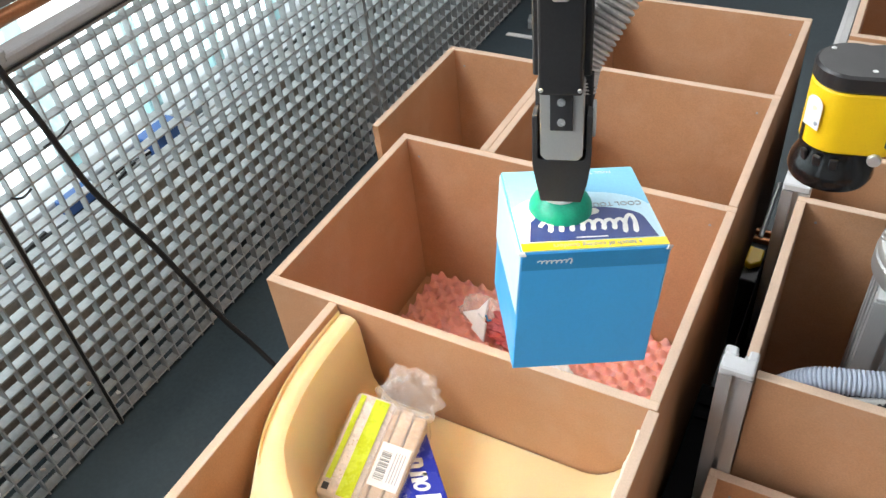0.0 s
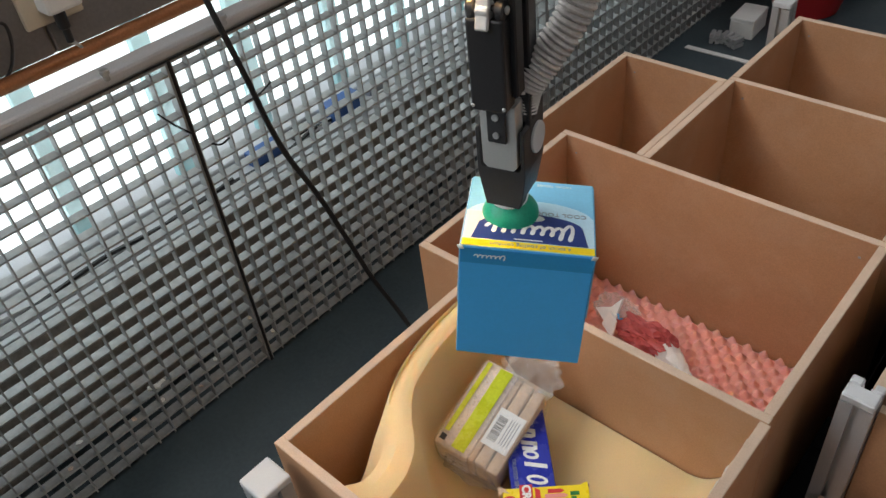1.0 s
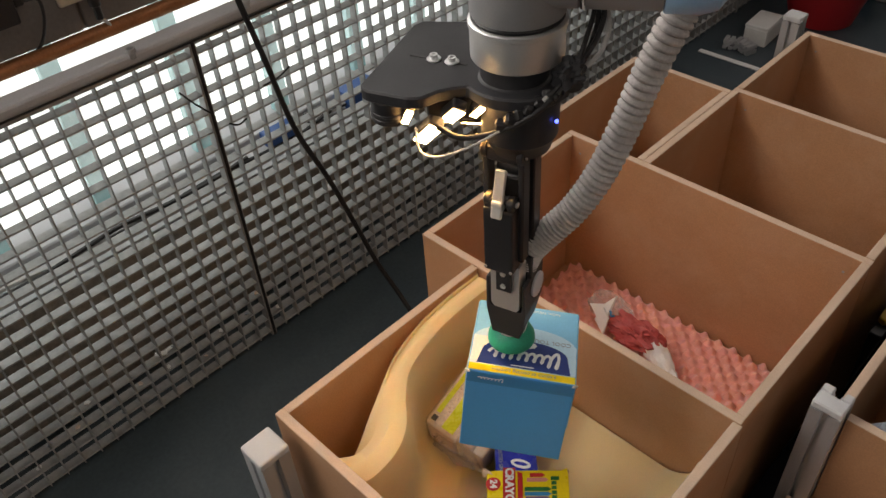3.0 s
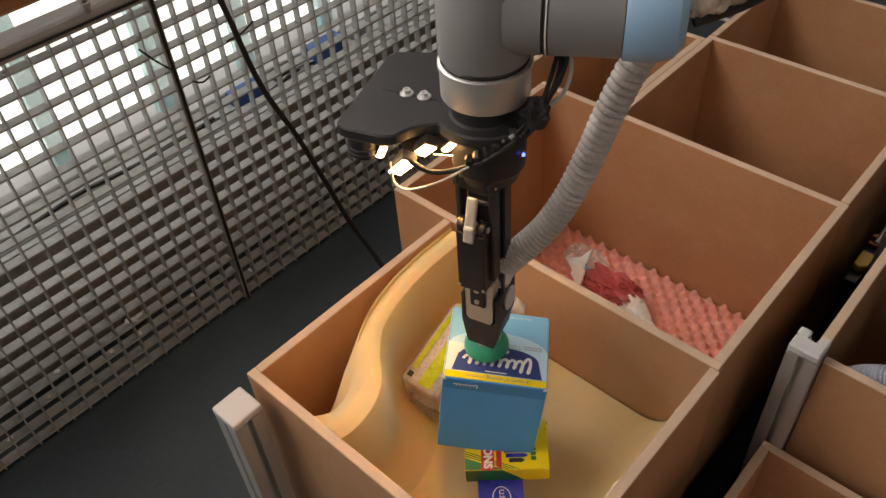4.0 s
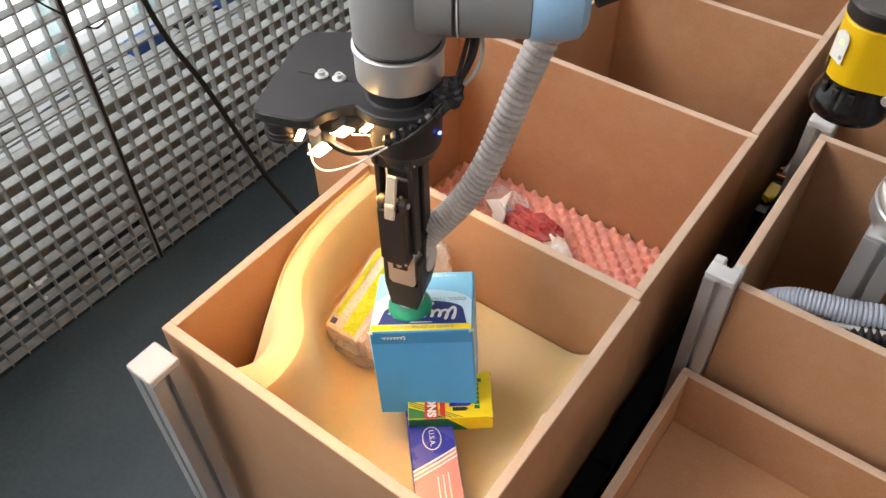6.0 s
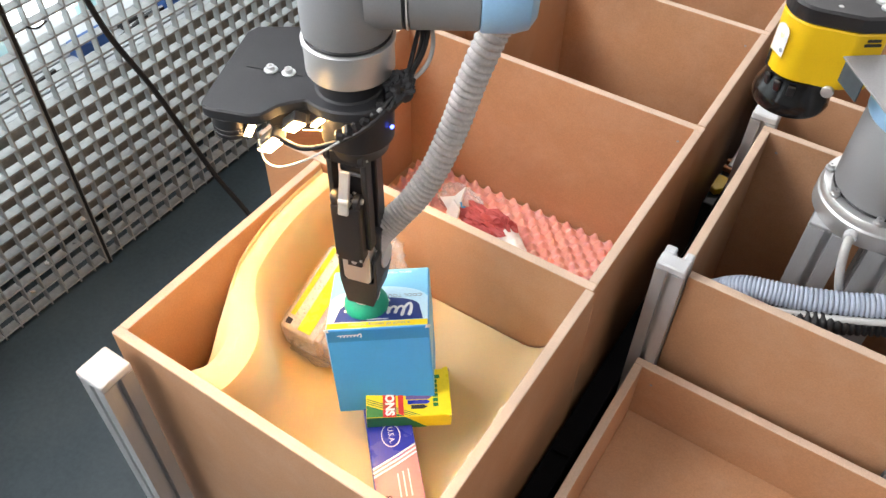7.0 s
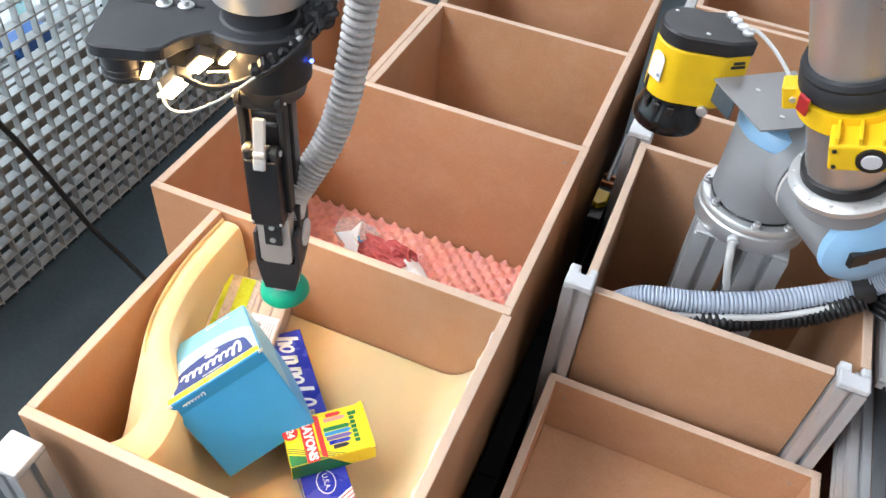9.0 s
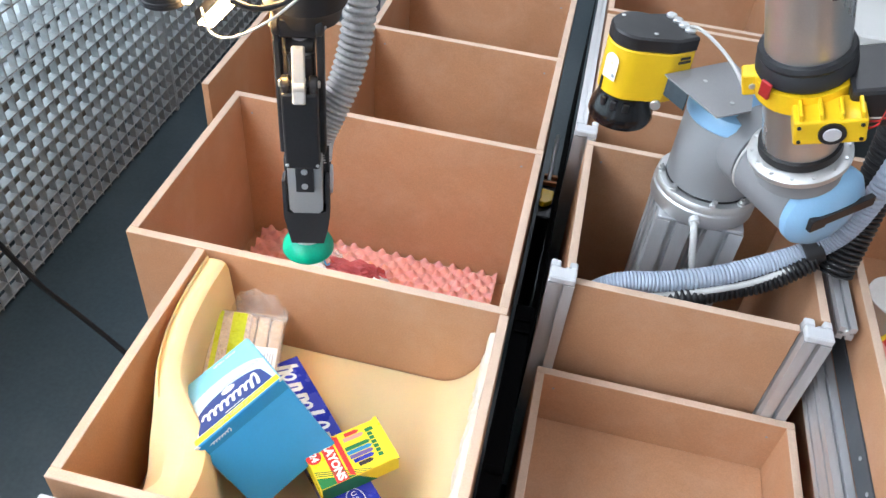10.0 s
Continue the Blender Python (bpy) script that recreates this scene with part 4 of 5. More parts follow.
part("white_end", moved(merge(extrude_bm([(-0.03, 0.0), (0.012, -0.004), (0.008, 0.014), (-0.004, 0.044), (-0.010, 0.020)], -0.002, 0.002, 0.0006), moved(extrude_bm([(-0.004, -0.006), (0.026, -0.012), (0.022, 0.014), (0.002, 0.020)], -0.0015, 0.0015, 0.0005), pose(0, 0, 0.004, 12, -8, 10))), pose(-0.056, -0.018, 0.018, 52, 6, -18)), WHITE, pk, "pointed white paper corner")
part("blue_print", moved(tube_bm([(-0.008, 0.0, 0), (-0.002, 0.005, 0), (0.004, 0.002, 0), (0.008, 0.006, 0)], 0.0014, 20, 6), pose(-0.044, -0.012, 0.030, 52, 6, -18)), DEEP_BLUE, pk)


def sleeve_bm(length, wide, high, seed):
    """A flattened paper sleeve that runs to a point."""
    bm = bmesh.new()
    rings = []
    for k in range(15):
        u = k / 14
        w = (1 - u) ** 0.8 + 0.02
        rings.append([bm.verts.new((length * u, wide * w * math.cos(math.pi * i / 8) + 0.003 * noise.noise(Vector((u * 6, i, seed))),
                                    high * (0.35 + 0.65 * w) * w * max(-0.4, math.sin(math.pi * i / 8)) + 0.003 * noise.noise(Vector((u * 7, i * 0.9, seed + 3))))) for i in range(16)])
    for a, b in zip(rings, rings[1:]):
        for i in range(16):
            bm.faces.new((a[i], a[(i + 1) % 16], b[(i + 1) % 16], b[i]))
    bm.faces.new(list(reversed(rings[0])))
    bm.faces.new(rings[-1])
    bmesh.ops.recalc_face_normals(bm, faces=bm.faces)
    return bm


part("white_sleeve", moved(sleeve_bm(0.085, 0.018, 0.018, 2.0), pose(0.034, 0.002, 0.010, 0, 0, -24)), WHITE, pk, "white paper sleeve with a pointed tip")
part("clear_film", moved(crumple_bm(0.040, 0.026, 0.012, 2.0, 0.4), pose(-0.066, 0.016, 0.010)), FILM, pk, "clear crumpled film")

# ---- robot arm with suction gripper (origin at the suction cup) ----
arm = thing("picking_robot", "grey robot wrist holding a black suction gripper", "robot arm")
AX = 0.004


def up(bm, x=AX, y=0.0):
    return moved(bm, pose(x, y, 0))


cup = part("suction_cup", up(lathe_bm([(0.006, 0.0065), (0.0150, 0.0065), (0.0190, 0.0035), (0.0226, -0.0005), (0.0244, -0.0045), (0.0248, -0.0095), (0.0240, -0.0108), (0.012, -0.007), (0.004, -0.006)], 40), -0.001), RUBBER, arm, "green rubber suction cup", True)
part("clear_rim", up(lathe_bm([(0.013, 0.0068), (0.0155, 0.0068), (0.0164, 0.0115), (0.0120, 0.0135)], 24), -0.001), WHITE, cup, "frayed white sealing tape", True)
# the fingers stand turned against the wrist
G = pose(0.001, 0.0, 0.0, 0, 0, -17)
UPRIGHT = G @ pose(0, 0, 0, 90)
shoe = [(-0.0208, 0.086), (-0.0212, 0.045), (-0.0185, 0.028), (-0.0155, 0.0115), (0.0145, 0.0115), (0.0185, 0.028), (0.0208, 0.045), (0.0208, 0.086), (0.0172, 0.088), (0.0172, 0.052), (0.0152, 0.0495), (-0.0152, 0.0495), (-0.0172, 0.052), (-0.0172, 0.088)]
sh = part("suction_shoe", moved(extrude_bm(shoe, 0.004, 0.0185, 0.0006), UPRIGHT), MATT_BLACK, arm, "black printed suction nozzle")
part("nozzle_core", moved(extrude_bm([(-0.0198, 0.100), (-0.0202, 0.045), (-0.014, 0.0118), (0.013, 0.0118), (0.0198, 0.045), (0.0204, 0.112), (0.004, 0.112)], -0.026, 0.0035, 0.001), UPRIGHT), MATT_BLACK, sh)
part("grey_plate", moved(extrude_bm([(-0.0150, 0.110), (-0.0150, 0.055), (-0.0115, 0.0508), (0.0115, 0.0508), (0.0150, 0.055), (0.0150, 0.110)], 0.0045, 0.0200, 0.0004), UPRIGHT), SILVER, sh, "grey finger plate")
part("screw_block", moved(span_bm(-0.0078, 0.0078, -0.0235, -0.0203, 0.078, 0.110, 0.0006), G), MATT_BLACK, sh)
for z in (0.0855, 0.1015):
    part("screw", moved(lathe_bm([(0.0012, -0.001), (0.0024, -0.001), (0.0028, 0.0), (0.0028, 0.0014), (0.0012, 0.0014), (0.001, 0.0006)], 14), G @ pose(0, -0.0236, z, 90)), SILVER, sh, "", True)
part("side_disc", moved(cyl_bm(0.0135, 0, 0.0025, 28, 0.0006), G @ pose(0.0200, 0.010, 0.068, 0, 89)), CAP, sh, "round grey cover", True)

fg = part("finger", moved(merge(span_bm(-0.0145, 0.0145, -0.034, -0.016, 0.112, 0.186, 0.002, 2), span_bm(-0.0145, -0.0075, -0.033, -0.017, 0.184, 0.192, 0.002), span_bm(0.0075, 0.0145, -0.033, -0.017, 0.184, 0.192, 0.002)), G), DARK, arm, "black gripper finger")
for sx in (-0.0127, 0.0127):
    part("corner_screw", moved(cyl_bm(0.0016, 0, 0.0012, 10, 0.0003), G @ pose(sx, -0.0338, 0.1165, 90)), SILVER, fg, "", True)
    part("knuckle", moved(cyl_bm(0.0068, -0.0034, 0.0034, 24, 0.001), G @ pose(sx * 0.86, -0.026, 0.191, 0, 90)), DARK, fg, "black hinge knuckle", True)
    part("hinge_pin", moved(cyl_bm(0.0030, 0, 0.0022, 14, 0.0006), G @ pose(sx * 1.12, -0.026, 0.191, 0, 90 if sx > 0 else -90)), SILVER, fg, "", True)
lk = part("link", moved(merge(span_bm(-0.0052, 0.0052, -0.003, 0.001, -0.014, 0.032, 0.0012), moved(cyl_bm(0.0070, -0.0052, 0.0052, 20), pose(0, 0.003, 0, 0, 90))), G @ pose(0, -0.032, 0.192, -16)), SILVER, arm, "bright aluminium finger link")
part("pin", moved(cyl_bm(0.0022, -0.0105, 0.0105, 12), G @ pose(0, -0.029, 0.193, 0, 90)), DARK, lk, "", True)
for sx in (-1, 1):
    part("inner_link", moved(merge(span_bm(-0.0028, 0.0028, -0.010, 0.004, 0.120, 0.236, 0.0012), moved(cyl_bm(0.0085, -0.0028, 0.0028, 20), pose(0, -0.006, 0.238, 0, 90))), G @ pose(sx * 0.0165, -0.012, 0)), MATT_BLACK, arm, "", True)
    part("joint_pin", moved(cyl_bm(0.0034, 0, 0.0025, 14), G @ pose(sx * 0.0193, -0.018, 0.238, 0, 90 * sx)), SILVER, arm, "", True)
    part("back_link", moved(merge(span_bm(-0.0030, 0.0030, 0.006, 0.022, 0.105, 0.232, 0.0012), moved(cyl_bm(0.0065, -0.0032, 0.0032, 18), pose(0, 0.014, 0.212, 0, 90))), G @ pose(sx * 0.0145, 0, 0)), DARK, arm)
part("back_finger", moved(merge(span_bm(-0.0105, 0.0105, -0.008, 0.012, 0.095, 0.205, 0.002), moved(cyl_bm(0.0075, -0.0115, 0.0115, 24), pose(0, -0.004, 0.214, 0, 90))), G), DARK, arm, "", True)
part("barrel", moved(lathe_bm([(0.010, 0.205), (0.0115, 0.208), (0.0115, 0.240), (0.010, 0.242)], 28), G @ pose(0, 0.002, 0)), CAP, arm, "grey guide barrel", True)
for x, z in ((-0.006, 0.160), (0.006, 0.132), (0.0, 0.182)):
    part("link_screw", moved(cyl_bm(0.0022, 0, 0.0015, 12, 0.0004), G @ pose(x, -0.0082, z, 90)), SILVER, arm, "", True)
body = part("gripper_body", up(lathe_bm([(0.018, 0.232), (0.027, 0.236), (0.0295, 0.246), (0.0325, 0.250), (0.0335, 0.282), (0.031, 0.288), (0.024, 0.288)], 44), 0.006), DARK, arm, "round black gripper body", True)
part("knuckle_shoulder", moved(span_bm(-0.016, 0.016, -0.024, -0.004, 0.228, 0.246, 0.003), G), DARK, arm)
part("status_light", moved(cyl_bm(0.0017, 0, 0.002, 12, 0.0004), pose(0.0372, -0.0165, 0.270, 90, 0, 42)), LED_BLUE, body, "small blue status light", True)
part("neck", up(lathe_bm([(0.029, 0.289), (0.0305, 0.292), (0.0305, 0.300), (0.0275, 0.302), (0.0275, 0.317), (0.024, 0.318)], 44), 0.002), MATT_BLACK, arm, "", True)
out = [(-0.092, 0.088), (-0.1, 0.079), (-0.119, -0.026), (-0.117, -0.033), (-0.111, -0.037), (-0.076, -0.045), (-0.066, -0.043), (-0.054, -0.031), (-0.044, -0.026)] + arc(0.004, 0.0, 0.044, 0.040, 214, 420, 16) + [(-0.01, 0.062), (-0.05, 0.090)]
br = part("camera_bracket", extrude_bm(out, 0.2895, 0.3005, 0.0016), MATT_BLACK, arm, "black printed bracket plate")
for x, y in ((-0.068, 0.018), (-0.052, 0.0145)):
    part("bolt", moved(merge(cyl_bm(0.0062, 0, 0.0015, 24, 0.0004), lathe_bm([(0.0032, 0.0015), (0.0034, 0.005), (0.0018, 0.005), (0.0016, 0.0035)], 18)), pose(x, y, 0.3006)), SILVER, br, "bright socket bolt with washer", True)
part("slot", moved(span_bm(-0.026, 0.026, -0.0018, 0.0018, 0.3006, 0.301, 0), pose(-0.064, 0.018, 0, 0, 0, -14)), CABLE, br)
cmx = part("camera_module", moved(merge(cyl_bm(0.0165, 0.268, 0.2893, 32), cyl_bm(0.0172, 0.276, 0.2785, 32, 0.0004), cyl_bm(0.0172, 0.271, 0.2735, 32, 0.0004)), pose(-0.097, -0.022, 0)), DARK, arm, "black ribbed camera module", True)
for x, y, z, w, h, tl, sl in ((-0.064, -0.033, 0.266, 0.014, 0.032, 32, 30), (-0.044, -0.025, 0.280, 0.013, 0.024, 34, 30), (-0.024, -0.024, 0.284, 0.008, 0.018, 30, 30), (-0.081, -0.032, 0.280, 0.008, 0.018, 20, 20)):
    lm = part("lamp", moved(box_bm(w, 0.010, h, 0, 0, 0, 0.002, 2), pose(x, y, z, tl, sl, 20)), DARK, arm, "bright warm lamp strip")
    part("lens", moved(box_bm(w - 0.002, 0.0012, h - 0.002, 0, -0.0057, 0, 0.0005), pose(x, y, z, tl, sl, 20)), LAMP_STRIP, lm, "glowing warm white lens")
for x, y in ((-0.058, -0.002), (-0.032, -0.002)):
    ld = part("lamp", span_bm(x - 0.011, x + 0.011, y - 0.008, y + 0.008, 0.2585, 0.2618, 0.0006), DARK, arm, "bright warm lamp strip")
    part("lens", span_bm(x - 0.0095, x + 0.0095, y - 0.0068, y + 0.0068, 0.2572, 0.2583, 0.0002), LAMP_WARM, ld, "glowing warm white lens")
part("lamp_holder", span_bm(-0.07, -0.02, -0.012, 0.01, 0.262, 0.289, 0.002), DARK, arm)
for dx, dz, r, m in ((0.0, 0.0, 0.0024, CABLE), (0.004, 0.006, 0.0021, CABLE), (0.008, -0.004, 0.0019, CABLE_GREY), (-0.003, 0.009, 0.0019, CABLE)):
    part("cable_loom", tube_bm([(0.036 - dx, -0.034, 0.300 + dz * 0.4), (0.050, -0.016, 0.313 + dz * 0.5), (0.060 + dx, -0.004, 0.330 + dz), (0.064 + dx, 0.004, 0.352 + dz), (0.056 + dx * 0.6, 0.006, 0.376), (0.050, 0.010, 0.400)], r, 50, 10), m, arm, "", True)
part("cable_loom", tube_bm([(-0.060, -0.040, 0.276), (-0.035, -0.046, 0.268), (-0.004, -0.044, 0.275), (0.020, -0.040, 0.288), (0.040, -0.028, 0.302)], 0.0024, 50, 10), CABLE, arm, "black lamp cable", True)
part("cable_wrap", moved(crumple_bm(0.013, 0.011, 0.017, 5.0, 0.4), pose(0.045, -0.020, 0.312, 0, 30, 0)), MATT_BLACK, arm, "black fabric cable wrap", True)
part("lamp_lead", tube_bm([(-0.004, -0.046, 0.276), (-0.03, -0.052, 0.262), (-0.055, -0.052, 0.252), (-0.070, -0.044, 0.252), (-0.074, -0.036, 0.268)], 0.0010, 50, 8), CABLE_GREY, arm, "thin white lamp lead", True)
for k in range(9):
    a = k / 8
    part("tie_wrap", moved(box_bm(0.0085, 0.010, 0.008, 0, 0, 0, 0.002), pose(-0.004 + 0.056 * a, -0.041 + 0.034 * a * a, 0.279 + 0.034 * a, 30 * (k % 3), 25 * (k % 2), 33 * a + 15 * (k % 3))), CABLE, arm)
part("wrist_ring", up(lathe_bm([(0.030, 0.3185), (0.036, 0.319), (0.0372, 0.321), (0.0372, 0.3455), (0.0385, 0.3465), (0.0385, 0.350), (0.037, 0.351), (0.030, 0.351)], 56)), SILVER, arm, "machined aluminium wrist ring", True)
part("ring_seal", up(cyl_bm(0.0362, 0.3512, 0.3545, 48)), CABLE, arm, "", True)
part("wrist_housing", up(lathe_bm([(0.0355, 0.3548), (0.0368, 0.357), (0.0368, 0.418), (0.0355, 0.421), (0.02, 0.421)], 56)), UGREY, arm, "grey painted wrist housing", True)
part("wrist_cap", up(lathe_bm([(0.0375, 0.4215), (0.0385, 0.424), (0.0385, 0.432), (0.034, 0.442), (0.02, 0.448), (0.005, 0.449)], 56)), UBLUE, arm, "pale blue end cap", True)
SIDE = pose(0, 0, 0.397, 0, 90)
part("side_housing", moved(lathe_bm([(0.036, 0.022), (0.036, 0.0495), (0.0345, 0.0505)], 48), SIDE), UGREY, arm, "", True)
part("joint_seal", moved(merge(cyl_bm(0.0345, 0.0508, 0.0545, 48), cyl_bm(0.0362, 0.0512, 0.0528, 48, 0.0003)), SIDE), CABLE, arm, "", True)
part("white_seal", moved(cyl_bm(0.0368, 0.0529, 0.0541, 48, 0.0003), SIDE), WHITE, arm, "", True)
part("joint_housing", moved(lathe_bm([(0.0345, 0.0546), (0.036, 0.0555), (0.036, 0.108), (0.035, 0.109), (0.02, 0.109)], 48), SIDE), UGREY, arm, "grey painted joint housing", True)
part("joint_cap", moved(lathe_bm([(0.0365, 0.1092), (0.0375, 0.111), (0.0375, 0.135), (0.0345, 0.146), (0.026, 0.152), (0.008, 0.154)], 48), SIDE), UBLUE, arm, "pale blue joint cap", True)
part("forearm", moved(lathe_bm([(0.03, 0.02), (0.034, 0.028), (0.034, 0.30), (0.03, 0.31)], 40), pose(0.082, 0.035, 0.40, -62, 0, -18)), UGREY, arm, "", True)
part("tape_wrap", moved(crumple_bm(0.032, 0.022, 0.022, 4.0, 0.25), pose(0.170, 0.012, 0.412, 0, -15, 15)), BREAD_TOP, arm, "crumpled beige tape wrap", True)
part("strap", tube_bm([(0.158, 0.0, 0.39), (0.20, 0.015, 0.402), (0.24, 0.03, 0.43), (0.27, 0.05, 0.48)], 0.006, 30, 8), CABLE, arm, "", True)
hose = part("vacuum_hose", tube_bm([(0.010, 0.004, 0.094), (0.017, 0.008, 0.110), (0.034, 0.014, 0.128), (0.056, 0.022, 0.152), (0.076, 0.031, 0.186), (0.093, 0.040, 0.230), (0.108, 0.047, 0.278), (0.126, 0.053, 0.326), (0.148, 0.066, 0.366), (0.178, 0.11, 0.42)], 0.0130, n=18, ribs=0.0018, pitch=0.0062), HOSE, arm, "corrugated grey vacuum hose", True)
part("hose_collar", moved(cyl_bm(0.0138, 0.088, 0.100, 24), pose(0.010, 0.004, 0)), MATT_BLACK, arm, "", True)

# ---- second robot on its pedestal ----
BX, BY, BZ = 0.645, 0.632, 0.485
ped = thing("robot_pedestal", "stand of slotted aluminium columns inside the bin", "pedestal", pose(BX, BY, 0.0205))
for dx, dy in ((-0.036, -0.036), (0.036, -0.036), (-0.036, 0.036), (0.036, 0.036)):
    part("column", moved(profile_bm(0.050, 0, BZ - 0.0265), pose(dx, dy, 0)), ALU, ped, "slotted aluminium column")
part("top_plate", span_bm(-0.06, 0.06, -0.06, 0.06, BZ - 0.026, BZ - 0.0206, 0.001), ALU, ped)
rb2 = thing("industrial_robot", "grey robot shoulder with pale blue caps on its pedestal", "robot", pose(BX, BY, BZ))
fl = part("base_flange", lathe_bm([(0.058, 0.0005), (0.0715, 0.001), (0.0735, 0.004), (0.0735, 0.024), (0.0715, 0.0265), (0.072, 0.0285), (0.072, 0.035), (0.070, 0.038), (0.058, 0.038)], 64), SILVER, rb2, "machined aluminium base flange", True)
for a in (222, 275, 312, 40, 130, 180):
    part("bolt", moved(lathe_bm([(0.006, 0.0), (0.006, 0.003), (0.0042, 0.0035), (0.0042, 0.008), (0.002, 0.008), (0.002, 0.005)], 16), pose(0.066 * math.cos(radians(a)), 0.066 * math.sin(radians(a)), 0.038)), SILVER, fl, "", True)
pc = part("power_plug", moved(box_bm(0.026, 0.016, 0.034, 0, 0, 0, 0.003), pose(0.022, -0.092, -0.095, 20, 30, 0)), CAP, rb2, "grey plug and lead")
part("socket_collar", moved(cyl_bm(0.0075, 0, 0.010, 16), pose(-0.014, -0.072, 0.016, 90)), CAP, rb2, "", True)
part("lead", tube_bm([(-0.014, -0.078, 0.016), (-0.013, -0.098, 0.010), (-0.006, -0.104, -0.02), (0.006, -0.098, -0.06), (0.016, -0.094, -0.085)], 0.0052, 40, 12), CABLE_GREY, pc, "", True)
part("base_seal", cyl_bm(0.0605, 0.0382, 0.0415, 56), CABLE, rb2, "", True)
part("base_housing", lathe_bm([(0.0595, 0.0417), (0.0605, 0.044), (0.0605, 0.140), (0.0585, 0.143), (0.04, 0.143)], 64), UGREY, rb2, "grey painted base housing", True)
part("top_cap", lathe_bm([(0.0595, 0.1432), (0.0615, 0.146), (0.0615, 0.156), (0.056, 0.164), (0.03, 0.168), (0.004, 0.168)], 64), UBLUE, rb2, "pale blue top cap", True)
DY = pose(0.006, 0, 0.126, 90, 0, 36) @ Matrix.Scale(0.93, 4)
part("shoulder_stub", moved(lathe_bm([(0.056, 0.03), (0.056, 0.071), (0.055, 0.072)], 56), DY), UGREY, rb2, "", True)
part("shoulder_seal", moved(cyl_bm(0.054, 0.0722, 0.0755, 56), DY), CABLE, rb2, "", True)
part("shoulder_ring", moved(cyl_bm(0.0575, 0.0757, 0.0785, 56), DY), WHITE, rb2, "", True)
part("shoulder_housing", moved(lathe_bm([(0.055, 0.0787), (0.058, 0.082), (0.058, 0.172), (0.056, 0.175), (0.04, 0.175)], 64), DY), UGREY, rb2, "grey painted shoulder joint", True)
sc = part("shoulder_cap", moved(lathe_bm([(0.058, 0.1752), (0.0605, 0.178), (0.0605, 0.188), (0.052, 0.200), (0.03, 0.208), (0.004, 0.210)], 64), DY), UBLUE, rb2, "pale blue shoulder cap", True)
part("black_strap", moved(merge(span_bm(-0.055, 0.045, -0.008, 0.008, -0.004, 0.0045, 0.001), span_bm(-0.055, -0.03, -0.012, 0.006, -0.004, 0.0046, 0.001)), DY @ pose(0.012, 0.008, 0.2075, 0, 0, 10)), CABLE, sc, "black strap over the cap")
U = Matrix.Translation((0.055, -0.135, 0.194)) @ Vector((0, 0, 1)).rotation_difference(Vector((-0.317, -0.166, 0.934))).to_matrix().to_4x4() @ Matrix.Scale(0.85, 4) @ pose(0, 0, -0.138)
part("upper_ring", moved(lathe_bm([(0.054, 0.130), (0.066, 0.131), (0.067, 0.134), (0.067, 0.140), (0.064, 0.143), (0.056, 0.146)], 64), U), SILVER, rb2, "white bolted flange ring", True)
part("upper_neck", moved(cyl_bm(0.057, 0.10, 0.130, 56), U), UGREY, rb2, "", True)
for k in range(14):
    a = 2 * math.pi * k / 14
    part("ring_screw", moved(cyl_bm(0.003, 0, 0.003, 12, 0.0005), U @ pose(0.0605 * math.cos(a), 0.0605 * math.sin(a), 0.1425)), SILVER, rb2, "", True)
part("upper_arm_tube", moved(lathe_bm([(0.046, 0.146), (0.0485, 0.148), (0.0485, 0.75), (0.046, 0.752)], 64), U), TUBE, rb2, "polished metal upper arm tube", True)
part("rubber_band", moved(lathe_bm([(0.049, 0.1465), (0.0535, 0.148), (0.053, 0.160), (0.049, 0.1615)], 56), U), CABLE, rb2, "black rubber collar", True)
UC = U @ pose(0, 0, 0.045)
cl = part("clamp", moved(merge(lathe_bm([(0.049, 0.208), (0.060, 0.208), (0.060, 0.236), (0.049, 0.236)], 48), moved(span_bm(-0.014, 0.014, -0.012, 0.012, 0.206, 0.238, 0.002), pose(-0.060, 0.0, 0)), span_bm(-0.018, 0.062, -0.092, -0.045, 0.190, 0.226, 0.003, 2), moved(span_bm(-0.012, 0.014, -0.014, 0.014, 0.206, 0.238, 0.002), pose(0.064, 0.012, 0))), UC), YELLOW, rb2, "yellow printed clamp round the tube")
for x in (-0.01, 0.012, 0.034, 0.056):
    part("rib", moved(span_bm(x - 0.002, x + 0.002, -0.0905, -0.06, 0.2262, 0.236, 0.0008), UC), YELLOW, cl)
part("bearing", moved(merge(lathe_bm([(0.010, 0), (0.0155, 0), (0.0155, 0.004), (0.010, 0.004)], 32)), UC @ pose(0.024, -0.0915, 0.208, 90)), CABLE, cl, "round black bearing", True)
part("bearing_core", moved(cyl_bm(0.0102, 0, 0.0050, 28), UC @ pose(0.024, -0.0918, 0.208, 90)), CAP, cl, "", True)
for x, z in ((-0.012, 0.219), (-0.012, 0.197), (0.056, 0.219), (0.056, 0.197)):
    part("clamp_screw", moved(cyl_bm(0.0025, 0, 0.0025, 12, 0.0005), UC @ pose(x, -0.0918, z, 90)), CABLE, cl, "", True)
part("clamp_screw", moved(cyl_bm(0.004, 0, 0.003, 14, 0.0005), UC @ pose(-0.062, -0.012, 0.222, 90)), SILVER, cl, "", True)
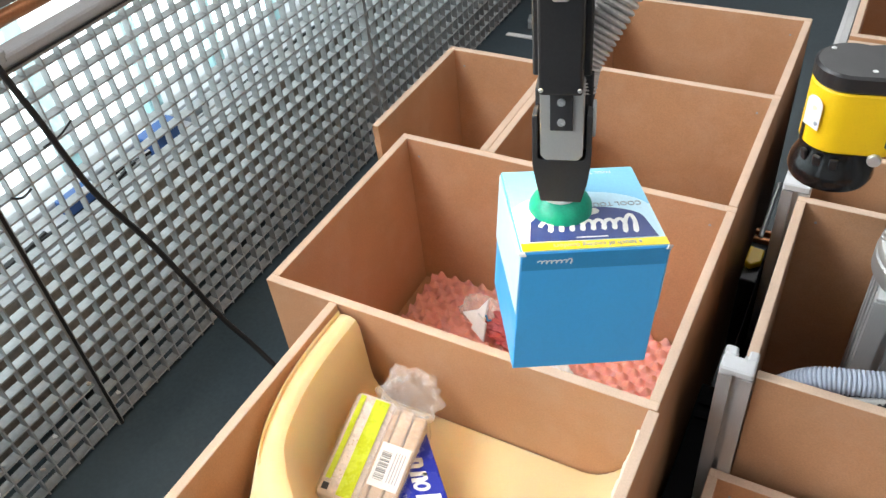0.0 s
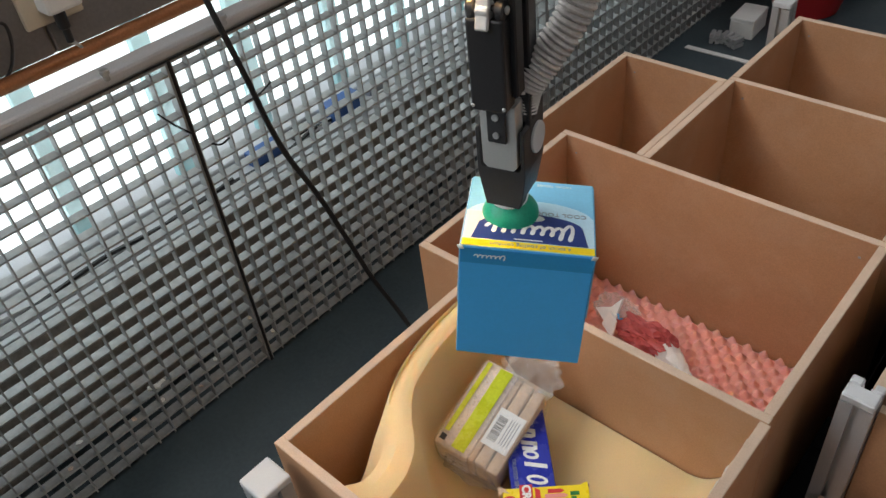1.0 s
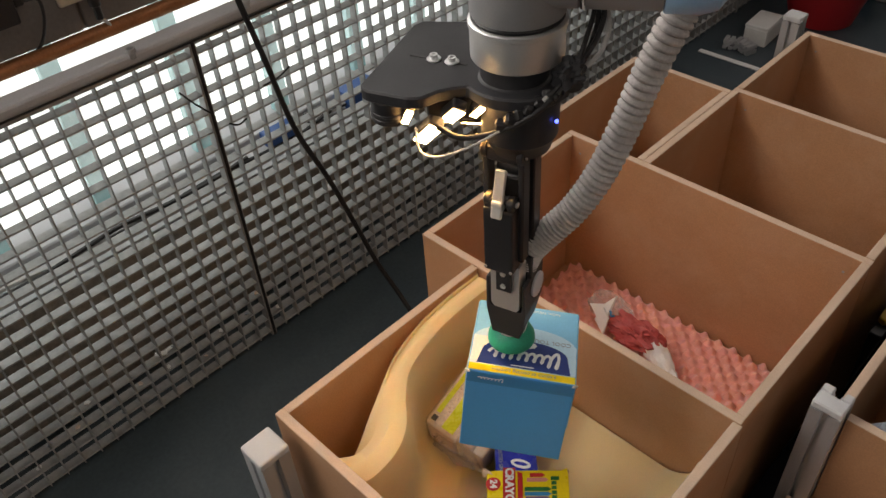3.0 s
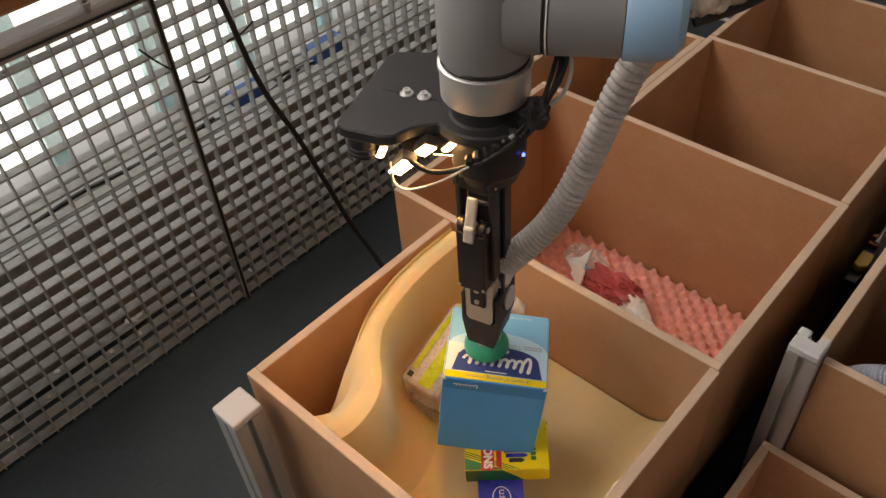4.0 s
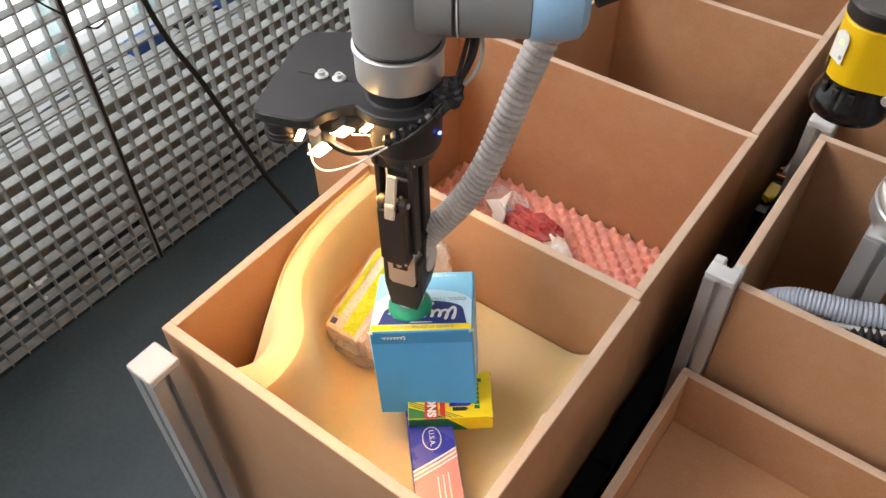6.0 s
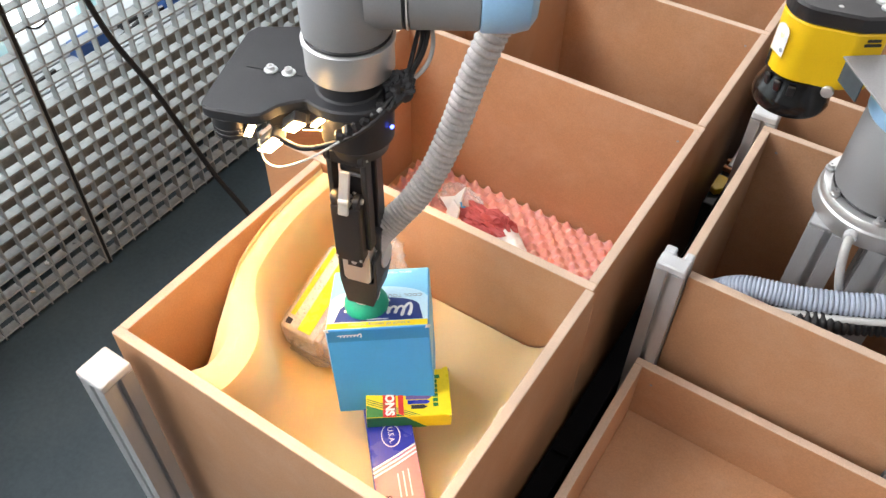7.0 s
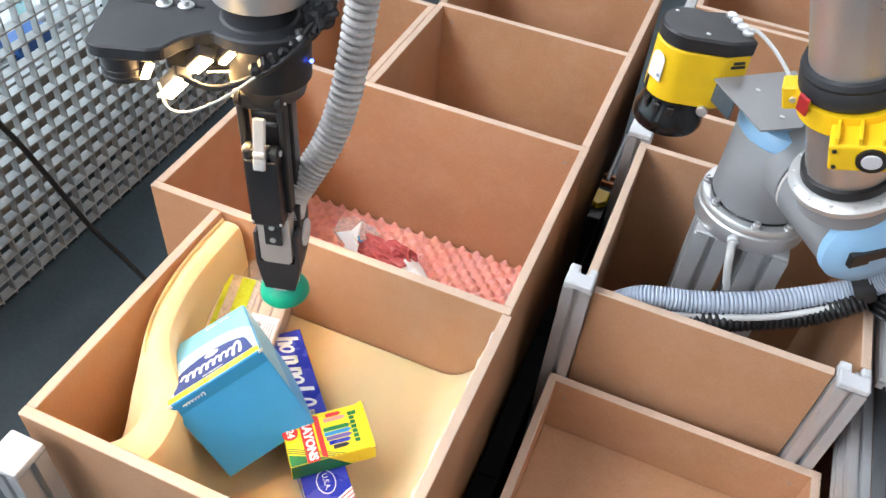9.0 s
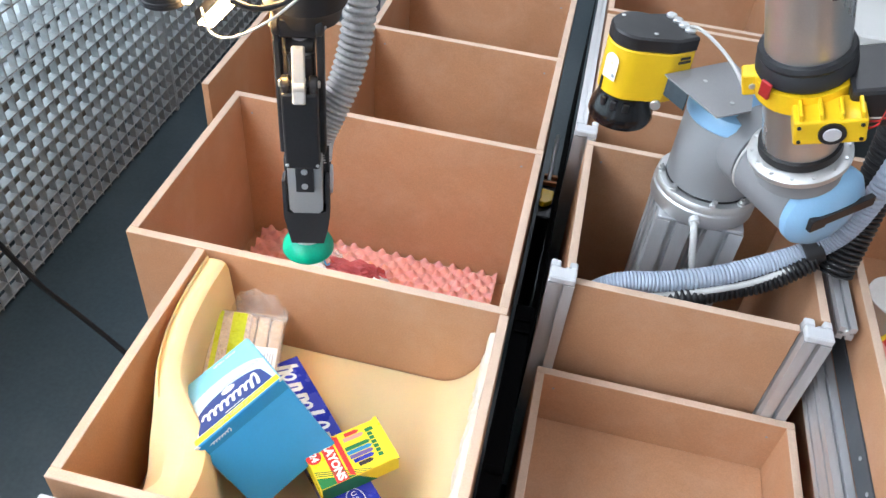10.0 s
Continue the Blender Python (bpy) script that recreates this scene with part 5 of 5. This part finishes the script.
vb = part("hook_strap", moved(lathe_bm([(0.0487, 0.238), (0.055, 0.238), (0.0585, 0.243), (0.0575, 0.256), (0.0545, 0.262), (0.0565, 0.267), (0.054, 0.273), (0.0487, 0.274)], 48), UC), MATT_BLACK, rb2, "black fabric strap", True)
part("strap_tag", moved(box_bm(0.015, 0.004, 0.026, 0, 0, 0, 0.001), UC @ pose(-0.048, -0.045, 0.242, 0, 14, -44)), RED, vb, "small red tag")
part("motor_block", moved(merge(span_bm(0.045, 0.10, -0.06, 0.03, 0.18, 0.24, 0.006, 2), cyl_bm(0.022, 0.12, 0.2, 28)), UC), DARK, rb2, "black motor housing")

for k, m in enumerate((RED, CABLE, RED, CABLE_GREY)):
    part("motor_wire", moved(tube_bm([(0.062, -0.080 + 0.006 * k, 0.20), (0.074 + 0.003 * k, -0.086, 0.214 + 0.004 * k), (0.084, -0.070 + 0.004 * k, 0.232 + 0.003 * k), (0.080, -0.045, 0.226)], 0.0013, 24, 6), UC), m, rb2, "", True)
plate = part("scanner_plate", moved(extrude_bm([(-0.103, -0.020), (-0.015, 0.048), (0.012, 0.0), (0.003, -0.071), (-0.039, -0.100)], 0.1865, 0.1885), pose(0, 0, 0.007)), PLATE, rb2, "bent grey metal plate")
part("plate_lip", moved(span_bm(0, 0.002, -0.040, 0.0, -0.024, 0.0, 0.0005), pose(-0.099, -0.026, 0.1932, 0, 0, 40)), FLOOR, plate)
for x, y in ((-0.052, -0.02), (-0.020, -0.062)):
    part("rivet", moved(cyl_bm(0.003, 0, 0.001, 14, 0.0003), pose(x, y, 0.1956)), SILVER, plate, "", True)

# ---- yellow scanner on the plate ----
sn = thing("laser_scanner", "yellow and black safety laser scanner on a plate", "scanner", pose(0.499, 0.648, 0.586) @ Matrix.Scale(0.92, 4))
drop = arc(0, 0, 0.041, 0.041, 75, 285, 20) + [(0.055, -0.030), (0.085, -0.008), (0.040, 0.052)]
part("body", extrude_bm([(x * 0.98, y * 0.98) for x, y in drop], 0.050, 0.128, 0.002), YELLOW, sn, "yellow scanner body")
part("cover", extrude_bm(drop, 0.1285, 0.150, 0.003), DARK, sn, "dark grey top cover")
for k in range(4):
    f = k / 3
    part("connector", moved(lathe_bm([(0.0075, 0), (0.0075, 0.003), (0.006, 0.0045), (0.001, 0.0045)], 20), pose(0.042 + 0.026 * f, 0.040 - 0.036 * f, 0.1502)), SILVER, sn, "round metal connector cap", True)
for x, y in ((-0.025, 0.018), (0.022, -0.022)):
    part("cover_screw", moved(cyl_bm(0.003, 0, 0.001, 12, 0.0003), pose(x, y, 0.1502)), SILVER, sn, "", True)
part("scan_head", moved(lathe_bm([(0.030, 0.0), (0.046, 0.003), (0.0485, 0.010), (0.047, 0.022), (0.041, 0.036), (0.0385, 0.0495), (0.03, 0.0498)], 48), pose(0.003, -0.002, 0)), GLOSS_BLACK, sn, "glossy black scan head", True)
for a in (225, 250, 275):
    part("head_rib", moved(box_bm(0.009, 0.004, 0.026, 0, 0, 0, 0.001), pose(0.003 + 0.0412 * math.cos(radians(a)), -0.002 + 0.0412 * math.sin(radians(a)), 0.034, 12, 0, a + 90)), DARK, sn)
pn = part("display", moved(extrude_bm(arc(0, 0.012, 0.012, 0.010, 0, 180, 10) + [(-0.012, -0.018), (0.012, -0.018)], 0, 0.001, 0.0003), pose(-0.0275, -0.031, 0.094, 90, 0, -42)), WHITE, sn, "white display with small symbols")
part("display_light", moved(cyl_bm(0.003, 0, 0.0012, 12, 0.0003), pose(-0.0268, -0.0326, 0.102, 90, 0, -42)), LED_GREEN, pn, "green light", True)
part("display_button", moved(cyl_bm(0.0028, 0, 0.0012, 12, 0.0003), pose(-0.0224, -0.0362, 0.084, 90, 0, -42)), PRINT_GREY, pn, "", True)
for k, w in enumerate((0.010, 0.008)):
    part("label_bar", moved(span_bm(-w, w, -0.0005, 0.0012, 0, 0.0035, 0.0002), pose(0.0706, -0.0196, 0.113 + 0.006 * k, 0, 0, 36.3)), PRINT_BLACK, sn)
part("shutter_slot", moved(span_bm(-0.003, 0.003, 0, 0.0008, 0, 0.022, 0.0002), pose(-0.036, -0.021, 0.051, 0, 0, -56)), CABLE, sn)
part("hinge_nut", moved(cyl_bm(0.0075, 0, 0.006, 18), pose(0.046, -0.037, 0.052, 90)), SILVER, sn, "", True)
part("white_lead", tube_bm([(0.066, 0.006, 0.156), (0.08, 0.004, 0.156), (0.105, -0.02, 0.15), (0.13, -0.05, 0.138), (0.15, -0.08, 0.12)], 0.0025, 40, 10), CABLE_GREY, sn, "thick white lead", True)

# hoses by the robot
single("blue_hose", tube_bm([(0.50, 0.505, 0.34), (0.515, 0.488, 0.388), (0.55, 0.486, 0.424), (0.61, 0.498, 0.432), (0.68, 0.520, 0.443), (0.745, 0.545, 0.462), (0.795, 0.560, 0.490), (0.825, 0.562, 0.54), (0.838, 0.565, 0.63), (0.846, 0.57, 0.78), (0.85, 0.57, 0.95)], 0.0140, n=16, ribs=0.0013, pitch=0.0062), HOSE_BLUE, "blue-grey corrugated hose hung past the robot", "hose", smooth=True)
single("black_hose", tube_bm([(0.52, 0.52, 0.33), (0.56, 0.492, 0.385), (0.62, 0.484, 0.412), (0.69, 0.512, 0.424), (0.75, 0.530, 0.445), (0.80, 0.55, 0.48)], 0.0135, n=14, ribs=0.0016, pitch=0.007), CABLE, "black corrugated hose below the blue one", "hose", smooth=True)
single("white_cable", tube_bm([(0.53, 0.50, 0.36), (0.58, 0.478, 0.412), (0.65, 0.492, 0.428), (0.72, 0.515, 0.444), (0.785, 0.540, 0.474)], 0.0045, 50, 10), CABLE_GREY, "thick white cable along the hoses", "cable", smooth=True)
single("black_hose", tube_bm([(0.835, 0.56, 0.46), (0.845, 0.60, 0.58), (0.83, 0.60, 0.72), (0.80, 0.58, 0.85), (0.79, 0.56, 1.0)], 0.024, n=16, ribs=0.002, pitch=0.008), CABLE, "thick black corrugated hose beside the arm", "hose", smooth=True)
single("hose_clamp", moved(cyl_bm(0.018, -0.012, 0.012, 24), pose(0.795, 0.558, 0.488, 0, 62, 15)), CABLE, "black clamp that holds the hoses", "clamp", smooth=True)
single("red_clip", span_bm(0.826, 0.836, 0.575, 0.60, 0.4482, 0.462, 0.003, 2), RED, "small red clip on the bin edge", "clip")

# bin of packages on the far side
tp = thing("tape_roll", "white roll of tape lying in the bin", "tape", pose(1.02, 0.70, 0.2705))
part("roll", lathe_bm([(0.035, 0), (0.052, 0), (0.053, 0.001), (0.053, 0.044), (0.052, 0.045), (0.035, 0.045)], 40), WHITE, tp, "", True)
for k, (m, x, y) in enumerate(((PURPLE, 0.935, 0.60), (SALMON, 0.955, 0.585), (CRAY_GREEN, 0.94, 0.548), (PRINT_RED, 0.945, 0.52), (CRAY_YELLOW, 0.99, 0.61))):
    pkx = thing("small_package", "small bright printed package in the bin", "package", pose(x, y, 0.2705 + 0.012 * (k % 2), 0, 0, 12 * k), group="small packages")
    part("wrapper", span_bm(-0.03, 0.03, -0.018, 0.018, 0, 0.02, 0.004, 2), m, pkx)
    part("label", span_bm(-0.018, 0.016, -0.011, 0.010, 0.0201, 0.0206, 0), (WHITE, CRAY_YELLOW, WHITE, NAVY, PRINT_RED)[k], pkx)
sg = thing("small_package", "pink sponge lying in the open bin", "package", pose(0.60, 0.94, 0.1505))
part("block", span_bm(-0.06, 0.06, -0.03, 0.03, 0, 0.05, 0.006, 2), SALMON, sg)

# ---- far end of the room ----
bk = thing("red_bucket", "red plastic bucket with a pale cord round it", "bucket", pose(-0.335, 2.43, G0))
part("tub", lathe_bm([(0.09, 0.0005), (0.102, 0.003), (0.198, 0.335), (0.206, 0.338), (0.206, 0.352), (0.190, 0.352), (0.095, 0.02)], 48), RED, bk, "", True)
part("cord", tube_bm([(-0.168, -0.055, 0.245), (-0.10, -0.140, 0.220), (0.0, -0.170, 0.205), (0.10, -0.142, 0.215), (0.168, -0.06, 0.240)], 0.004, 40, 8), CABLE_GREY, bk, "", True)
cart = thing("grey_box", "small plain white carton on the floor", "box", pose(-0.418, 2.165, G0, 0, 0, 4))
part("body", span_bm(-0.038, 0.038, -0.045, 0.075, 0.0005, 0.056, 0.003), WHITE, cart)
part("lid", span_bm(-0.039, 0.039, -0.046, 0.076, 0.0565, 0.066, 0.002), WHITE, cart)
for k in range(3):
    o = thing("profile_offcut", "short aluminium profile offcut on the floor", "offcut", pose(-0.470 + 0.034 * k, 2.062 + 0.012 * (k % 2), G0 + 0.0168, 90, 0, 14 - 16 * k), group="profile offcuts")
    part("profile", moved(profile_bm(0.030, -0.02, 0.02), pose(0, 0, 0, 0, 0, 0)), ALU, o)
single("white_strip", span_bm(-0.53, -0.32, 1.975, 1.995, G0 + 0.0002, G0 + 0.004, 0.001), WHITE, "white plastic strip lying on the floor", "strip")
single("floor_lead", tube_bm([(-0.50, 1.35, G0 + 0.004), (-0.42, 1.42, G0 + 0.004), (-0.40, 1.50, G0 + 0.004), (-0.46, 1.56, G0 + 0.004)], 0.003, 30, 8), CABLE_GREY, "thin pale lead curled on the floor", "cable", smooth=True)
cb = thing("tool_cabinet", "pale cabinet with a dark blue frame", "cabinet", pose(-0.193, 2.66, G0))
part("frame", span_bm(-0.10, -0.06, 0, 0.06, 0.0005, 0.85, 0.004), CAB_BLUE, cb)
part("carcass", span_bm(-0.059, 0.60, 0.002, 0.5, 0.0005, 0.85, 0.004), BANK_CABINET, cb)
part("door", span_bm(-0.035, 0.28, -0.018, 0.0015, 0.10, 0.80, 0.003), BANK_CABINET, cb)
part("door", span_bm(0.286, 0.58, -0.018, 0.0015, 0.10, 0.80, 0.003), BANK_CABINET, cb)
tb = thing("white_table", "plain white table behind the bins", "table", pose(1.35, 1.75, G0))
part("tabletop", span_bm(-0.45, 0.9, -0.5, 0.6, 0.52, 0.55, 0.003), BANK_CABINET, tb)
for sx in (-0.41, 0.86):
    for sy in (-0.46, 0.56):
        part("leg", span_bm(sx - 0.02, sx + 0.02, sy - 0.02, sy + 0.02, 0.0005, 0.519, 0.002), DARK, tb)


def motions():
    lean = 34.0
    grip = [
        (0, 0.3262, 0.2846, 0.7622, 0.0),
        (0.5, 0.2419, 0.2247, 0.7631, -1.2),
        (1, 0.1967, 0.1957, 0.7587, -1.7),
        (1.5, 0.2043, 0.1911, 0.7521, -0.8),
        (2, 0.2077, 0.1889, 0.7040, -0.5),
        (3.5, 0.2072, 0.1871, 0.5596, -1.9),
        (4, 0.2092, 0.1847, 0.5130, -2.4),
        (4.5, 0.2065, 0.1846, 0.4657, -2.1),
        (5, 0.2053, 0.1845, 0.4591, -1.8),
        (5.5, 0.2061, 0.1849, 0.4590, -1.7),
        (7, 0.2086, 0.1837, 0.4621, -1.9),
        (7.5, 0.2093, 0.1828, 0.4629, -2.0),
        (8, 0.2071, 0.1851, 0.4777, -2.1),
        (8.5, 0.2054, 0.1881, 0.5238, -1.8),
        (9, 0.2070, 0.1884, 0.5745, -1.7),
        (9.5, 0.2060, 0.1990, 0.6136, -0.6),
        (10, 0.2094, 0.2028, 0.6614, -1.3),
    ]
    walk(arm, [(t, pose(x, y, z, 0, 0, lean + a)) for t, x, y, z, a in grip])
    hinge = pose(0.006, -0.004, 0.096)
    swing = [(0.0, -8), (1.2, -7), (2.2, -3), (3.3, 0), (8.5, 0), (8.9, -6), (9.4, -9), (10.0, -12)]
    walk(hose, [(t, hinge @ pose(0, 0, 0, 0, a, 0) @ hinge.inverted()) for t, a in swing])
    # the sprung nozzle and cup give way while the box is pressed down
    press = [(0.0, 0.0), (4.0, 0.0), (4.5, 0.009), (5.0, 0.015), (7.5, 0.015), (8.0, 0.010), (8.2, 0.005), (8.4, 0.0), (10.0, 0.0)]
    for sprung in (cup, sh):
        walk(sprung, [(t, pose(0, 0, z)) for t, z in press])
    tissue = [
        (0, 0.3384, 0.2942, 0.7506, -2.4, 5.5, 32.9),
        (0.5, 0.2524, 0.2372, 0.7480, -3.4, 5.6, 33.1),
        (1, 0.2087, 0.2064, 0.7464, -3.7, 6.1, 34.0),
        (1.5, 0.2154, 0.2010, 0.7402, -2.6, 5.5, 34.2),
        (2, 0.2111, 0.2057, 0.6824, -3.1, 5.6, 34.6),
        (3.5, 0.2117, 0.2025, 0.5366, -3.7, 5.8, 34.6),
        (4, 0.2143, 0.1969, 0.4936, -4.0, 5.9, 34.9),
        (4.5, 0.2053, 0.2077, 0.4561, -8.5, -1.9, 34.6),
        (5, 0.2106, 0.2028, 0.4601, -13.2, -3.9, 34.9),
        (5.5, 0.2106, 0.2028, 0.4601, -13.2, -3.9, 34.9),
        (7, 0.2106, 0.2028, 0.4601, -13.2, -3.9, 34.9),
        (7.5, 0.2106, 0.2028, 0.4601, -13.2, -3.9, 34.9),
        (8, 0.2159, 0.1969, 0.4730, -11.2, -2.1, 34.4),
        (8.2, 0.2183, 0.1932, 0.4839, -9.5, 0.3, 34.4),
        (8.3, 0.2146, 0.1953, 0.4839, -7.8, 1.8, 34.6),
        (8.4, 0.2123, 0.1960, 0.4888, -3.1, 9.7, 33.7),
        (8.5, 0.2135, 0.1939, 0.4964, -0.6, 11.9, 34.2),
        (8.6, 0.1919, 0.1910, 0.4849, -8.6, 2.5, 43.0),
        (8.7, 0.1343, 0.1895, 0.4546, -26.8, -8.1, 59.0),
        (8.8, 0.1194, 0.1598, 0.4573, -25.8, -22.6, 56.1),
        (9, 0.1177, 0.1544, 0.4480, -21.7, -19.5, 53.0),
        (9.5, 0.1177, 0.1544, 0.4480, -21.7, -19.5, 53.0),
        (10, 0.1177, 0.1544, 0.4480, -21.7, -19.5, 53.0),
    ]
    walk(kb, [(t, pose(x, y, z, rx, ry, rz)) for t, x, y, z, rx, ry, rz in tissue])
    crayon = [
        (0, 0.2560, 0.1603, 0.3534, 1.7, -1.9, 41.0),
        (4, 0.2560, 0.1603, 0.3534, 1.7, -1.9, 41.0),
        (4.5, 0.2747, 0.1652, 0.3417, -3.6, -1.0, 38.4),
        (5.5, 0.2747, 0.1652, 0.3417, -3.6, -1.0, 38.4),
        (7.5, 0.2769, 0.1610, 0.3506, 2.4, 1.4, 37.4),
        (8.2, 0.2769, 0.1610, 0.3506, 2.4, 1.4, 37.4),
        (8.8, 0.2662, 0.1569, 0.3526, -1.6, -1.2, 41.7),
        (9, 0.2662, 0.1569, 0.3526, -1.6, -1.2, 41.7),
        (10, 0.2662, 0.1569, 0.3526, -1.6, -1.2, 41.7),
    ]
    walk(cr, [(t, pose(x, y, z, rx, ry, rz)) for t, x, y, z, rx, ry, rz in crayon])
    bread = [
        (0.0, 0.112, 0.236, 0.318, 13, 9, 8), (8.5, 0.112, 0.236, 0.318, 13, 9, 8), (8.8, 0.084, 0.262, 0.318, 13, 8, 12),
        (9.0, 0.080, 0.266, 0.318, 13, 8, 14), (10.0, 0.080, 0.266, 0.318, 13, 8, 14),
    ]
    walk(bd, [(t, pose(x, y, z, rx, ry, rz)) for t, x, y, z, rx, ry, rz in bread])


motions()
